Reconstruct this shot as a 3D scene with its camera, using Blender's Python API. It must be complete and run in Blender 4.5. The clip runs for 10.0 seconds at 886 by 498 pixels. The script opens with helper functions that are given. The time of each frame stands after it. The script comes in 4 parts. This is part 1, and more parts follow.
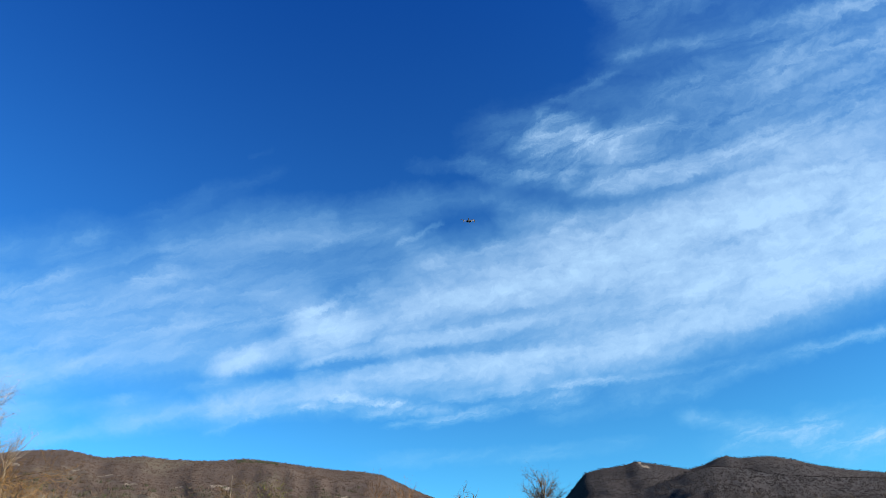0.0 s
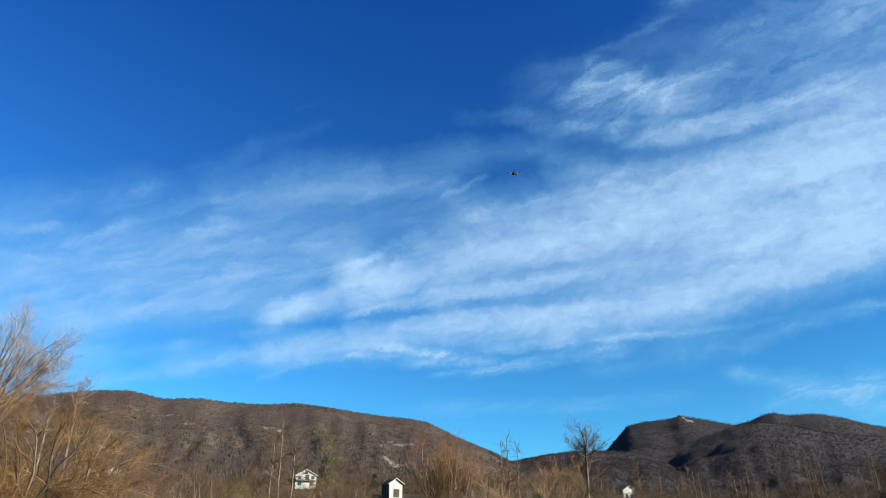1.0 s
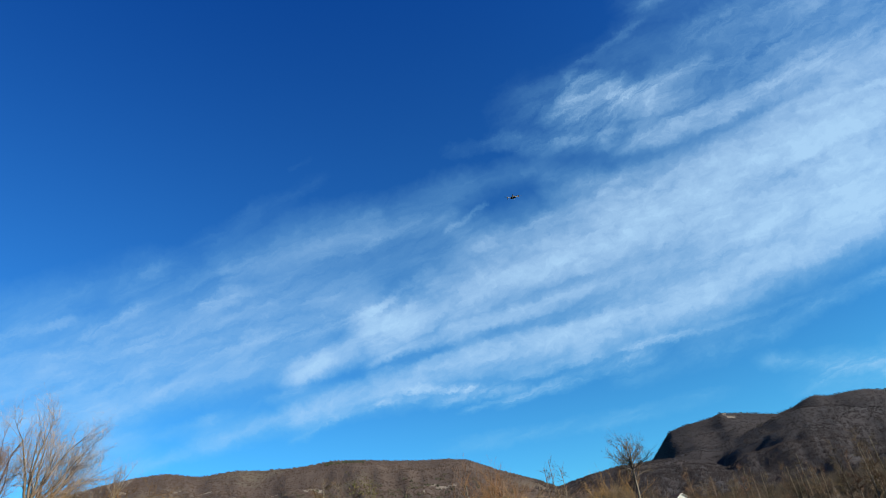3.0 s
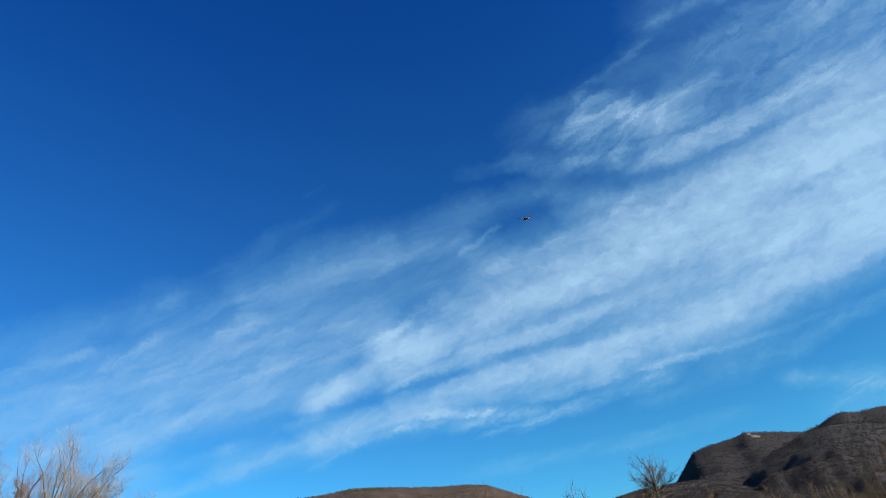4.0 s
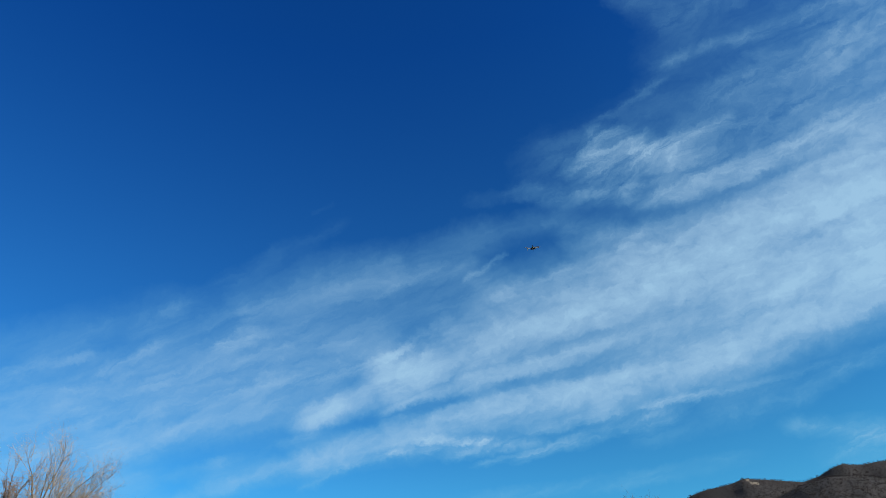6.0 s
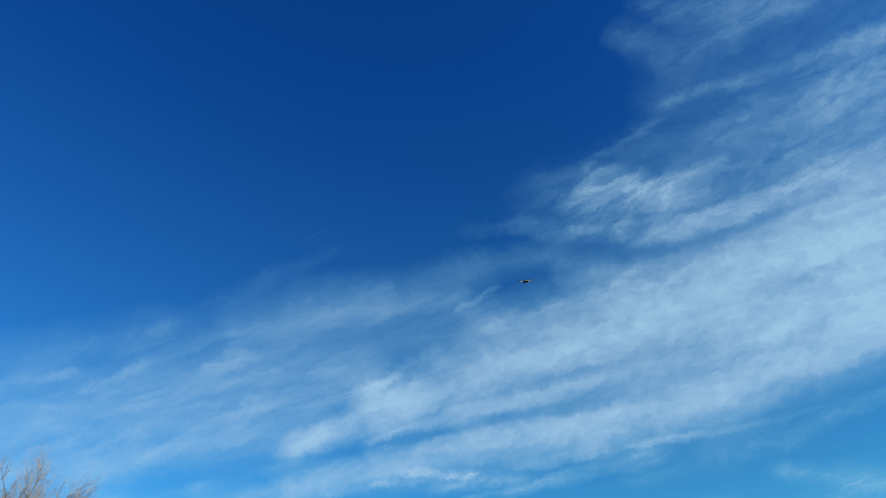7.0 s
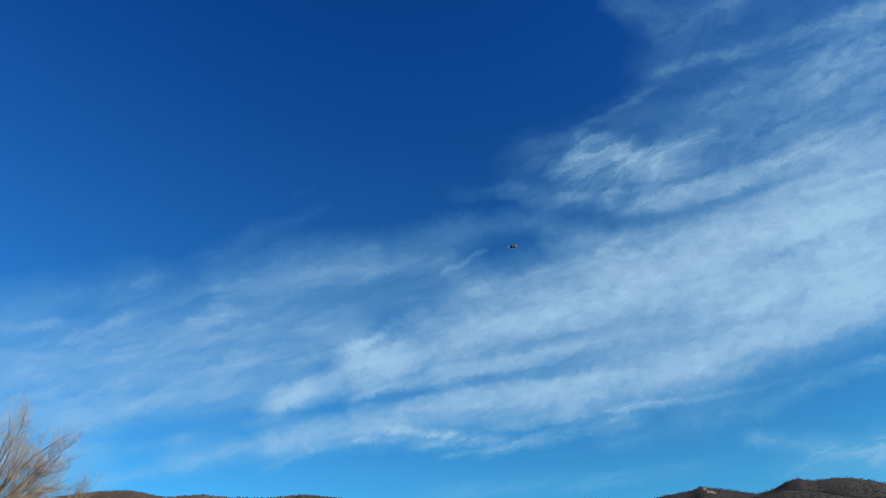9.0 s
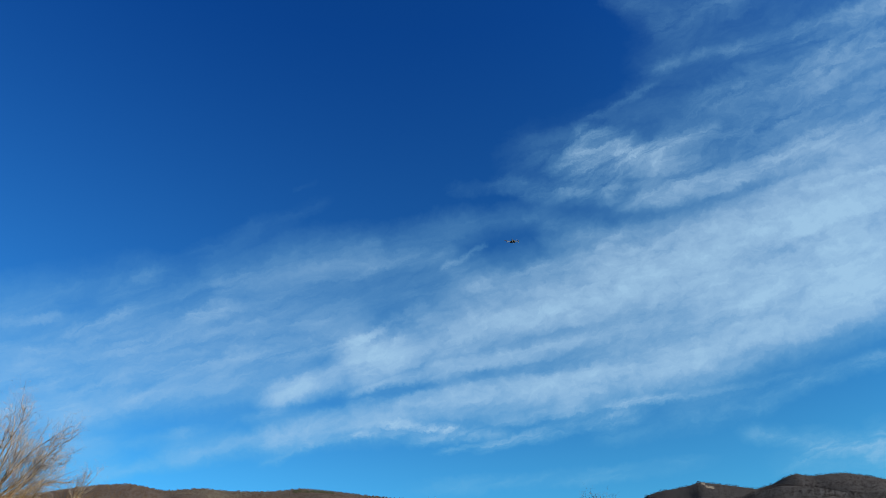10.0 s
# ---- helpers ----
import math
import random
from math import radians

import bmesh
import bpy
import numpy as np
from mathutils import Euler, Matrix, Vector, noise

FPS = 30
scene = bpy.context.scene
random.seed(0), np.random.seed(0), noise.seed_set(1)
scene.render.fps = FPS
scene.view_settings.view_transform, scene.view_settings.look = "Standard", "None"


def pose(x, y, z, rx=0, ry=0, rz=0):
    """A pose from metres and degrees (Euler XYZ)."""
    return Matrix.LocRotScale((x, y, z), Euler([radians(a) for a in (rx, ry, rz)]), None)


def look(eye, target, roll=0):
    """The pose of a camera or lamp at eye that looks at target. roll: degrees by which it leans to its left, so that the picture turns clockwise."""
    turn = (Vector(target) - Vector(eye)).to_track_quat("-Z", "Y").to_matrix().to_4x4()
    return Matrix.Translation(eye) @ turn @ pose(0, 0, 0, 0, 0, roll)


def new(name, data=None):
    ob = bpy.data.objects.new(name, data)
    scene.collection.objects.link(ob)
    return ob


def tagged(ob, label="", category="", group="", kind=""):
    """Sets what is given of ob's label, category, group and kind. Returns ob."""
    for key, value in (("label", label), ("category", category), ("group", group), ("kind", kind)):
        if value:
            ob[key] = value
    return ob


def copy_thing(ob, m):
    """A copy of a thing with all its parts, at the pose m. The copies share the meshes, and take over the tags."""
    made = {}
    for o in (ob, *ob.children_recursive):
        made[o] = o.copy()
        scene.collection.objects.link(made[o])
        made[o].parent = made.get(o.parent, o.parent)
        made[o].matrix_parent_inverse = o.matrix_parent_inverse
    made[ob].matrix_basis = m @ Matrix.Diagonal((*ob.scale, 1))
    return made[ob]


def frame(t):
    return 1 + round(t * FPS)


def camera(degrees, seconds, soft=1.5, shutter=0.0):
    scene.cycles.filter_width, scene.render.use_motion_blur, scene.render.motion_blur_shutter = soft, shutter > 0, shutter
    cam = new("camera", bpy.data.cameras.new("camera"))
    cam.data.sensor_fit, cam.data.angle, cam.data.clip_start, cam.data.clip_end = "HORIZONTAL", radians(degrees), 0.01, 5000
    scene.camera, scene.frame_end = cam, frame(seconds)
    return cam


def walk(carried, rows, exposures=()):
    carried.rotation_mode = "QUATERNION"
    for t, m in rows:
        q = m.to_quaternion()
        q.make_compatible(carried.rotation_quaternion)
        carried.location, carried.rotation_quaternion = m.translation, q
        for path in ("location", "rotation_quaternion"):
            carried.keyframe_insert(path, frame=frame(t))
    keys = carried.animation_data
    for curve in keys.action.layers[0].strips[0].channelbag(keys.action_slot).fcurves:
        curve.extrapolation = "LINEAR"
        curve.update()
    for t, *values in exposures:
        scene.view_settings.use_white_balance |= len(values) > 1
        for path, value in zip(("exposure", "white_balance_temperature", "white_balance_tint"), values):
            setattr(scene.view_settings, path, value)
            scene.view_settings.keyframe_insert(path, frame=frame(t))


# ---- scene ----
cam = camera(70.0, 10.0, soft=0.7)

# ---- the camera: a person standing in a field, turning the view only ----
EYE = (0.0, 0.0, 1.6)
TURNS = [
    (0.0, 118.75, 2.49, -5.45), (0.2, 116.87, 1.90, -5.05), (0.5, 115.73, 1.12, -3.80), (0.7, 115.81, 0.78, -2.92),
    (1.0, 114.56, 0.38, -1.99), (1.5, 111.10, 0.15, -0.85), (1.8, 109.20, 0.06, -0.38), (2.0, 108.00, 0.00, 0.00),
    (2.1, 107.33, -0.05, 0.25), (2.2, 106.97, 3.00, 1.26), (2.3, 108.45, 4.13, 1.50), (2.5, 111.70, 6.31, 1.88),
    (2.8, 115.96, 7.58, 2.30), (3.0, 118.07, 8.17, 2.78), (3.2, 120.09, 8.42, 3.40), (4.3, 120.45, 8.79, 4.74),
    (4.5, 119.35, 8.74, 4.71), (4.7, 118.81, 7.97, 4.25), (5.0, 120.08, 6.97, 3.85), (5.2, 120.73, 6.68, 3.71),
    (6.3, 123.12, 5.30, 3.02), (6.5, 123.69, 5.15, 2.74), (6.8, 124.97, 4.37, 2.03), (7.0, 125.03, 4.01, 1.50),
    (7.2, 124.56, 3.69, 1.11), (7.5, 123.71, 3.43, 0.68), (7.7, 122.85, 3.35, 0.43), (8.0, 121.90, 3.28, 0.11),
    (8.5, 121.78, 3.08, -0.29), (9.0, 121.51, 3.00, -0.51), (9.5, 121.25, 2.92, -0.59), (10.0, 121.06, 2.88, -0.59),
]
walk(cam, [(t, pose(*EYE, rx, ry, rz)) for t, rx, ry, rz in TURNS],
     exposures=[(0.0, 2.29, 6500, 9), (2.0, 2.12, 6500, 8), (3.0, 2.12, 6500, 7), (4.5, 1.98, 6500, 4), (6.5, 1.88, 6500, 2), (8.0, 1.90, 6500, 3), (10.0, 1.90, 6500, 4)])

# ---- sun and sky ----
SUN_AZ, SUN_EL = 118.0, 20.5          # degrees clockwise from straight ahead, degrees up
sun_way = Vector((math.sin(radians(SUN_AZ)) * math.cos(radians(SUN_EL)),
                  math.cos(radians(SUN_AZ)) * math.cos(radians(SUN_EL)), math.sin(radians(SUN_EL))))
sun = new("sun", bpy.data.lights.new("sun", "SUN"))
sun.data.energy, sun.data.angle, sun.data.color = 5.0, radians(0.5), (1.0, 0.92, 0.80)
sun.matrix_world = look(sun_way * 50, (0, 0, 0))

world = bpy.data.worlds.new("sky")
scene.world = world
world.use_nodes = True


class Nodes:
    """Short hand for building a node tree."""

    def __init__(self, tree):
        self.tree = tree
        tree.nodes.clear()

    def add(self, kind, **props):
        n = self.tree.nodes.new(kind)
        for k, v in props.items():
            setattr(n, k, v)
        return n

    def link(self, a, b):
        self.tree.links.new(a, b)

    def math(self, op, a, b=0.0, clamp=False):
        n = self.add("ShaderNodeMath", operation=op, use_clamp=clamp)
        for i, v in enumerate((a, b)):
            if isinstance(v, (int, float)):
                n.inputs[i].default_value = v
            else:
                self.link(v, n.inputs[i])
        return n.outputs[0]

    def vec(self, op, a, b=None):
        n = self.add("ShaderNodeVectorMath", operation=op)
        for i, v in enumerate((a, b)):
            if v is None:
                continue
            if isinstance(v, tuple):
                n.inputs[i].default_value = v
            else:
                self.link(v, n.inputs[i])
        return n.outputs["Value"] if op == "LENGTH" else n.outputs[0]

    def noise(self, vector, scale, detail=4.0, rough=0.55, distortion=0.0, color=False):
        n = self.add("ShaderNodeTexNoise")
        self.link(vector, n.inputs["Vector"])
        n.inputs["Scale"].default_value = scale
        n.inputs["Detail"].default_value = detail
        n.inputs["Roughness"].default_value = rough
        n.inputs["Distortion"].default_value = distortion
        return n.outputs["Color"] if color else n.outputs[0]

    def mapped(self, vector, loc=(0, 0, 0), rot=(0, 0, 0), size=(1, 1, 1), kind="TEXTURE"):
        n = self.add("ShaderNodeMapping", vector_type=kind)
        self.link(vector, n.inputs["Vector"])
        n.inputs["Location"].default_value = loc
        n.inputs["Rotation"].default_value = rot
        n.inputs["Scale"].default_value = size
        return n.outputs[0]

    def ramp(self, value, lo, hi, out_lo=0.0, out_hi=1.0, smooth=True):
        n = self.add("ShaderNodeMapRange", interpolation_type="SMOOTHSTEP" if smooth else "LINEAR")
        self.link(value, n.inputs["Value"])
        for k, v in (("From Min", lo), ("From Max", hi), ("To Min", out_lo), ("To Max", out_hi)):
            n.inputs[k].default_value = v
        return n.outputs[0]

    def mix(self, fac, a, b, blend="MIX"):
        n = self.add("ShaderNodeMix", data_type="RGBA", blend_type=blend)
        for sock, v in ((n.inputs[0], fac), (n.inputs[6], a), (n.inputs[7], b)):
            if isinstance(v, (int, float)):
                sock.default_value = v
            elif isinstance(v, tuple):
                sock.default_value = (*v, 1.0)
            else:
                self.link(v, sock)
        return n.outputs[2]


# Cirrus strokes on a flat chart of the sky: both ends (right, up), half width, all in hundredths of the chart's distance, and thickness
BANK = [(-24.9, -23.4, -12.9, -18.5, 2.1, 0.42), (-12.9, -18.5, -1.3, -14.6, 3.7, 0.53), (-1.3, -14.6, 10.4, -10.6, 5.1, 0.57), (10.4, -10.6, 24.6, -6.6, 7, 0.6),
        (24.6, -6.6, 40.7, -2.4, 8.7, 0.64), (40.7, -2.4, 56.8, 3.2, 9.6, 0.67), (56.8, 3.2, 81.8, 10.4, 10, 0.68)]
SHELF = [(-53, -35.3, -41.4, -32.8, 1.1, 0.24), (-41.4, -32.8, -27.2, -30.1, 1.7, 0.38), (-27.2, -30.1, -12.9, -26.9, 2.5, 0.48),
         (-12.9, -26.9, 1.4, -23.8, 3, 0.54), (1.4, -23.8, 19.3, -21.5, 3.4, 0.58), (19.3, -21.5, 37.2, -18, 3.9, 0.61), (37.2, -18, 55, -10.8, 4.7, 0.61),
         (55, -10.8, 81.8, -0.8, 5.5, 0.6)]
LANES = [(-12.9, -23.1, -2.1, -21.5, 0.5, 0.13), (-2.1, -21.5, 6.8, -19.9, 0.5, 0.13), (6.8, -19.9, 19.3, -18.8, 0.8, 0.13), (19.3, -18.8, 30, -16.7, 0.8, 0.13),
         (-7.5, -25.6, 6.8, -24.7, 0.5, 0.08), (19.3, -13.3, 40.7, -8.8, 0.8, 0.08), (35.4, -14.2, 56.8, -7.1, 0.9, 0.07), (56.8, -7.1, 72.9, -1.3, 0.9, 0.07),
         (1.4, -10.6, 10.4, -8.4, 0.7, 0.07), (48.8, -1.3, 69.3, 5, 0.9, 0.06), (-25.4, -25.1, -14.6, -24.2, 0.5, 0.06), (28.2, 4.7, 41.6, 7.1, 0.8, 0.12),
         (41.6, 7.1, 56.8, 12.4, 0.8, 0.12)]
WISPS = [(-7.1, -28.1, 0.5, -28.7, 0.5, 0.5), (-3, -29.6, 7.7, -29.2, 0.8, 0.36), (1.4, -31.7, 8.1, -30.5, 0.4, 0.28), (7.7, -30.6, 15.7, -29, 0.9, 0.36),
         (15.7, -29, 27.3, -26.3, 0.8, 0.36), (26.9, -24.6, 34, -23.6, 0.4, 0.3), (-28.2, -34.4, -23.6, -32.4, 0.4, 0.2), (10.4, -27.2, 20.2, -25.6, 0.7, 0.25),
         (-12.9, -29.9, -7.5, -29.2, 0.4, 0.3), (-20, -31.2, -12.9, -30.1, 0.4, 0.2)]
STREAMER = [(27.3, -28.7, 39.8, -26.5, 1, 0.14), (39.8, -26.5, 49.7, -24.2, 1.2, 0.19), (49.7, -24.2, 58.6, -20.6, 0.9, 0.23), (58.6, -20.6, 69.3, -17.2, 0.7, 0.25),
            (69.3, -17.2, 81.8, -13.3, 0.6, 0.25), (39.8, -23.1, 55, -20.3, 0.4, 0.12), (50.1, -29.4, 59.5, -30.8, 0.8, 0.24), (57.7, -31.2, 69.3, -31.7, 1.4, 0.33),
            (69.3, -31.7, 81.8, -30.7, 2.1, 0.42), (57.7, -34, 76.4, -34.7, 1.3, 0.22), (1.4, -37.6, 19.3, -36.2, 0.7, 0.16), (19.3, -36.2, 36.3, -34.2, 0.7, 0.17)]
VEIL = [(-77.2, -20.3, -56.6, -17.8, 5.8, 0.27), (-56.6, -17.8, -37.9, -14.4, 6, 0.27), (-37.9, -14.4, -16.4, -11.2, 5.9, 0.27),
        (-77.2, -27.8, -55.7, -24.6, 3.6, 0.29), (-55.7, -24.6, -40.5, -22.2, 2.8, 0.27), (-40.5, -22.2, -23.6, -18.8, 3, 0.27),
        (-49.5, -9.3, -34.3, -5.8, 2.2, 0.16), (-34.3, -5.8, -23.6, -3.3, 2.9, 0.22), (-23.6, -3.3, -11.1, -1.9, 3, 0.23), (-11.1, -1.9, -0.4, -0.8, 2.5, 0.2),
        (-25.4, -14.2, -11.1, -7.9, 4.3, 0.19), (-11.1, -7.9, 1.4, -4.4, 3.2, 0.17)]
VEIL_MORE = [(-75.4, -8.8, -59.3, -7.5, 2.7, 0.14), (-59.3, -7.5, -46.8, -5.3, 2.7, 0.12), (-77.2, -32.1, -57.5, -30.1, 4.1, 0.26), (-8.4, 0.1, 3.2, 3.3, 2.1, 0.14),
             (3.2, 3.3, 14.8, 5.4, 1.5, 0.11), (-61.1, -32.1, -41.4, -29.6, 0.9, 0.13)]
THREADS = [(-51.3, -6.3, -40.5, -1.9, 0.8, 0.14), (-40.5, -1.9, -30.7, 2.6, 0.8, 0.14), (-30.7, 2.6, -20.9, 6.5, 0.8, 0.08), (-75.4, -12.9, -63.8, -10.6, 0.7, 0.24),
           (-58.6, -12.9, -50.7, -10.3, 0.6, 0.2), (-39.2, -10.6, -34.3, -8.8, 0.5, 0.2), (-40.5, -28.7, -29.8, -26.6, 0.4, 0.26), (-49.5, -15.5, -40.5, -13.8, 0.5, 0.15),
           (-61.1, -22.2, -40.5, -19.1, 0.5, 0.14), (-40.5, -19.1, -23.6, -15.3, 0.5, 0.14), (-34.3, -17.8, -16.4, -15.1, 0.5, 0.14)]
TICKS = [(1, -2.8, 4.8, -1, 0.3, 0.16), (4.6, -1.2, 6.1, 0.4, 0.3, 0.2), (24.5, 0.4, 27.5, 2.1, 0.4, 0.3), (18, 2.9, 27.3, 3.3, 0.9, 0.2),
         (12.3, 4.7, 13.8, 5.1, 0.4, 0.18), (-23.6, 9.5, -20.9, 10.4, 0.4, 0.06), (7.7, -5.3, 15.7, -2.6, 0.6, 0.14), (-12.9, -14.2, -6.4, -10.6, 0.4, 0.2),
         (-7.5, -14.2, -6.1, -10.3, 0.4, 0.22)]
PLUME = [(22, 15.5, 29.1, 15.1, 1.7, 0.48), (29.1, 15.1, 34, 13.3, 1.6, 0.48), (19.3, 12.1, 26, 11, 1.8, 0.4), (14.8, 8.8, 24.2, 8.1, 0.9, 0.28),
         (22, 18, 27.3, 18.1, 0.8, 0.26), (3.2, 9.4, 10.4, 10.3, 0.7, 0.17), (10.4, 10.3, 19.3, 9.7, 0.8, 0.24), (14.8, 13.5, 24.6, 13.9, 3.8, 0.2),
         (24.6, 13.9, 36.3, 14.4, 3.8, 0.2), (26, 8.6, 31.8, 11, 0.8, 0.22), (34.5, 16, 40.7, 18.7, 0.7, 0.3)]
EDGE = [(23.2, 20.8, 28.2, 23.1, 0.4, 0.19), (28.2, 23.1, 32.7, 26, 0.4, 0.22), (15.7, 16.3, 23.8, 20.5, 1.4, 0.1), (23.8, 20.5, 30.9, 24, 1, 0.1),
        (36.3, 29.4, 47, 31.9, 0.5, 0.2), (47, 31.9, 59.5, 35.6, 0.5, 0.23), (59.5, 35.6, 74.7, 40.3, 0.6, 0.23), (29.1, 40.3, 34.5, 36.7, 1.4, 0.2),
        (32.7, 45.6, 42.5, 43, 1.4, 0.27), (42.5, 43, 55, 44.7, 1.4, 0.28), (37.2, 35.8, 46.1, 40.3, 1.6, 0.14)]
STREAMS = [(32.7, 7.9, 44.3, 11.3, 0.8, 0.33), (44.3, 11.3, 55, 16, 0.9, 0.41), (55, 16, 69.3, 21.9, 1, 0.42), (69.3, 21.9, 81.8, 26.9, 1.2, 0.41),
           (38, 13.5, 48.8, 17.2, 1.9, 0.24), (48.8, 17.2, 62.2, 22.4, 2.3, 0.26), (62.2, 22.4, 81.8, 30.5, 2.6, 0.26), (44.3, 23.7, 59.5, 28.3, 1.7, 0.28),
           (59.5, 28.3, 69.3, 31.9, 2.4, 0.37), (69.3, 31.9, 81.8, 36.7, 2.9, 0.4), (40.7, 8.5, 44.5, 9.6, 0.4, 0.24)]
STREAMS_MORE = [(37.2, 18.4, 55, 24.6, 6.3, 0.18), (55, 24.6, 81.8, 34, 7.8, 0.21), (37.2, 29.6, 55, 34.9, 4.7, 0.14), (55, 34.9, 81.8, 43, 6.3, 0.17),
                (46.1, 41.2, 81.8, 51.9, 5.4, 0.16), (35.4, 9, 55, 13.8, 2.1, 0.16), (55, 13.8, 81.8, 22.4, 2.5, 0.21), (48.8, 20.1, 61.3, 24.6, 0.6, 0.16),
                (59.5, 9.9, 70, 12.9, 0.5, 0.14)]
FILL = [(-12.9, -22.2, -2.1, -18.7, 1.4, 0.45), (-2.1, -18.7, 10.4, -16.7, 2.5, 0.52), (10.4, -16.7, 28.2, -12.4, 3.5, 0.55), (28.2, -12.4, 46.1, -6.3, 4.2, 0.56),
        (46.1, -6.3, 63.9, 0.1, 4.6, 0.56), (63.9, 0.1, 81.8, 5.4, 4.8, 0.56)]

SKY = 0.55           # the sky's light against the sun's
N = Nodes(world.node_tree)
way = N.add("ShaderNodeTexCoord").outputs["Generated"]
axes = N.add("ShaderNodeSeparateXYZ")
N.link(way, axes.inputs[0])
elevation = N.math("MULTIPLY", N.math("ARCSINE", axes.outputs[2]), 57.29578)
facing = pose(0, 0, 0, 121.05, 2.94, -0.6).to_3x3()


def along(axis):
    n = N.add("ShaderNodeVectorMath", operation="DOT_PRODUCT")
    N.link(way, n.inputs[0])
    n.inputs[1].default_value = axis
    return n.outputs["Value"]


depth = N.math("MAXIMUM", along(-facing.col[2]), 0.12)
chart = N.add("ShaderNodeCombineXYZ")
N.link(N.math("DIVIDE", N.math("MULTIPLY", along(facing.col[0]), 100.0), depth), chart.inputs[0])
N.link(N.math("DIVIDE", N.math("MULTIPLY", along(facing.col[1]), 100.0), depth), chart.inputs[1])
chart = chart.outputs[0]
WIND = radians(17)
drift = N.mapped(chart, rot=(0, 0, WIND), size=(2.2, 1.0, 1.0))
sway = N.vec("SUBTRACT", N.noise(drift, 0.10, 4, 0.5, 0.3, color=True), (0.5, 0.5, 0.5))
curl = N.vec("SUBTRACT", N.noise(chart, 0.33, 5, 0.6, 0.3, color=True), (0.5, 0.5, 0.5))
bent = N.vec("ADD", chart, N.vec("MULTIPLY", sway, (6.0, 2.6, 0.0)))
bent = N.vec("ADD", bent, N.vec("MULTIPLY", curl, (3.0, 2.2, 0.0)))
fray = N.vec("SUBTRACT", N.noise(chart, 1.3, 4, 0.6, 0.0, color=True), (0.5, 0.5, 0.5))
bent = N.vec("ADD", bent, N.vec("MULTIPLY", fray, (1.4, 0.9, 0.0)))


def strokes(rows, widen=1.0, summed=False, soft=1.9):
    """Some long soft strokes: the thickest of them everywhere, or their sum. Each set waits for the one before."""
    global bent
    total = None
    for x0, y0, x1, y1, width, thick in rows:
        length, w = math.hypot(x1 - x0, y1 - y0), width * widen
        fade = max(w, length * 0.3)
        q = N.mapped(bent, ((x0 + x1) / 2, (y0 + y1) / 2, 0), (0, 0, math.atan2(y1 - y0, x1 - x0)), (fade, w, 1))
        q = N.vec("MAXIMUM", N.vec("SUBTRACT", N.vec("ABSOLUTE", q), (0.5 * length / fade, 0.0, 0.0)), (0.0, 0.0, 0.0))
        s = N.ramp(N.vec("LENGTH", q), soft, 0.0, 0.0, thick)
        total = s if total is None else N.math("ADD" if summed else "MAXIMUM", total, s)
    after = N.add("ShaderNodeCombineXYZ")
    N.link(N.math("MULTIPLY", total, 1e-5), after.inputs[2])
    bent = N.vec("ADD", bent, after.outputs[0])
    return total


def woven(value, contrast, shift=0.0):
    return N.math("ADD", N.math("MULTIPLY", N.math("SUBTRACT", value, 0.5), contrast), 1.0 + shift)


mottle = N.noise(N.mapped(bent, rot=(0, 0, WIND), size=(1.9, 1.0, 1.0)), 0.17, 8, 0.62, 0.35)
flock = N.noise(N.mapped(bent, rot=(0, 0, radians(30)), size=(1.5, 1.0, 1.0)), 0.52, 6, 0.62, 0.5)
combed = N.noise(N.mapped(bent, rot=(0, 0, WIND), size=(4.5, 1.0, 1.0)), 0.3, 7, 0.64, 0.6)
swept = N.noise(N.mapped(bent, rot=(0, 0, radians(23)), size=(3.6, 1.0, 1.0)), 0.3, 8, 0.66, 0.8)
fibres = N.ramp(combed, 0.34, 0.66, 0.5, 1.45)
shreds = N.math("MULTIPLY", N.ramp(swept, 0.3, 0.7, 0.55, 1.4), woven(flock, 0.7))
bank, shelf = strokes(BANK, 1.06, soft=1.75), strokes(SHELF, 1.15, soft=1.75)
thick = N.math("SUBTRACT", N.math("ADD", bank, shelf), N.math("MULTIPLY", N.math("MULTIPLY", bank, shelf), 0.85))
thick = N.math("SUBTRACT", N.math("MAXIMUM", thick, strokes(FILL, 1.1, soft=1.7)), strokes(LANES, 1.2))
thick = N.math("MULTIPLY", thick, N.math("MULTIPLY", woven(mottle, 1.1, 0.14), N.math("MULTIPLY", woven(combed, 0.8), woven(flock, 0.55))))
veil = N.math("MAXIMUM", strokes(VEIL, 1.35), strokes(VEIL_MORE, 1.3))
veil = N.math("MULTIPLY", N.math("MULTIPLY", veil, 1.55), N.math("MULTIPLY", woven(combed, 1.5), woven(mottle, 0.7)))
thin = N.math("ADD", N.math("MULTIPLY", strokes(WISPS, 1.4), 0.9), N.math("MULTIPLY", strokes(STREAMER, 1.7), 1.05))
thin = N.math("ADD", thin, N.math("MULTIPLY", N.math("ADD", strokes(THREADS, 2.0), strokes(TICKS, 1.6)), 0.55))
thin = N.math("ADD", veil, N.math("MULTIPLY", thin, N.math("MULTIPLY", fibres, woven(flock, 1.0))))
torn = N.math("ADD", N.math("MULTIPLY", strokes(PLUME, 1.35, True), 0.46), N.math("MULTIPLY", strokes(EDGE, 1.9), 0.6))
torn = N.math("ADD", torn, N.math("MULTIPLY", strokes(STREAMS, 2.0), 0.5))
torn = N.math("MULTIPLY", torn, N.math("MULTIPLY", shreds, woven(mottle, 0.8)))
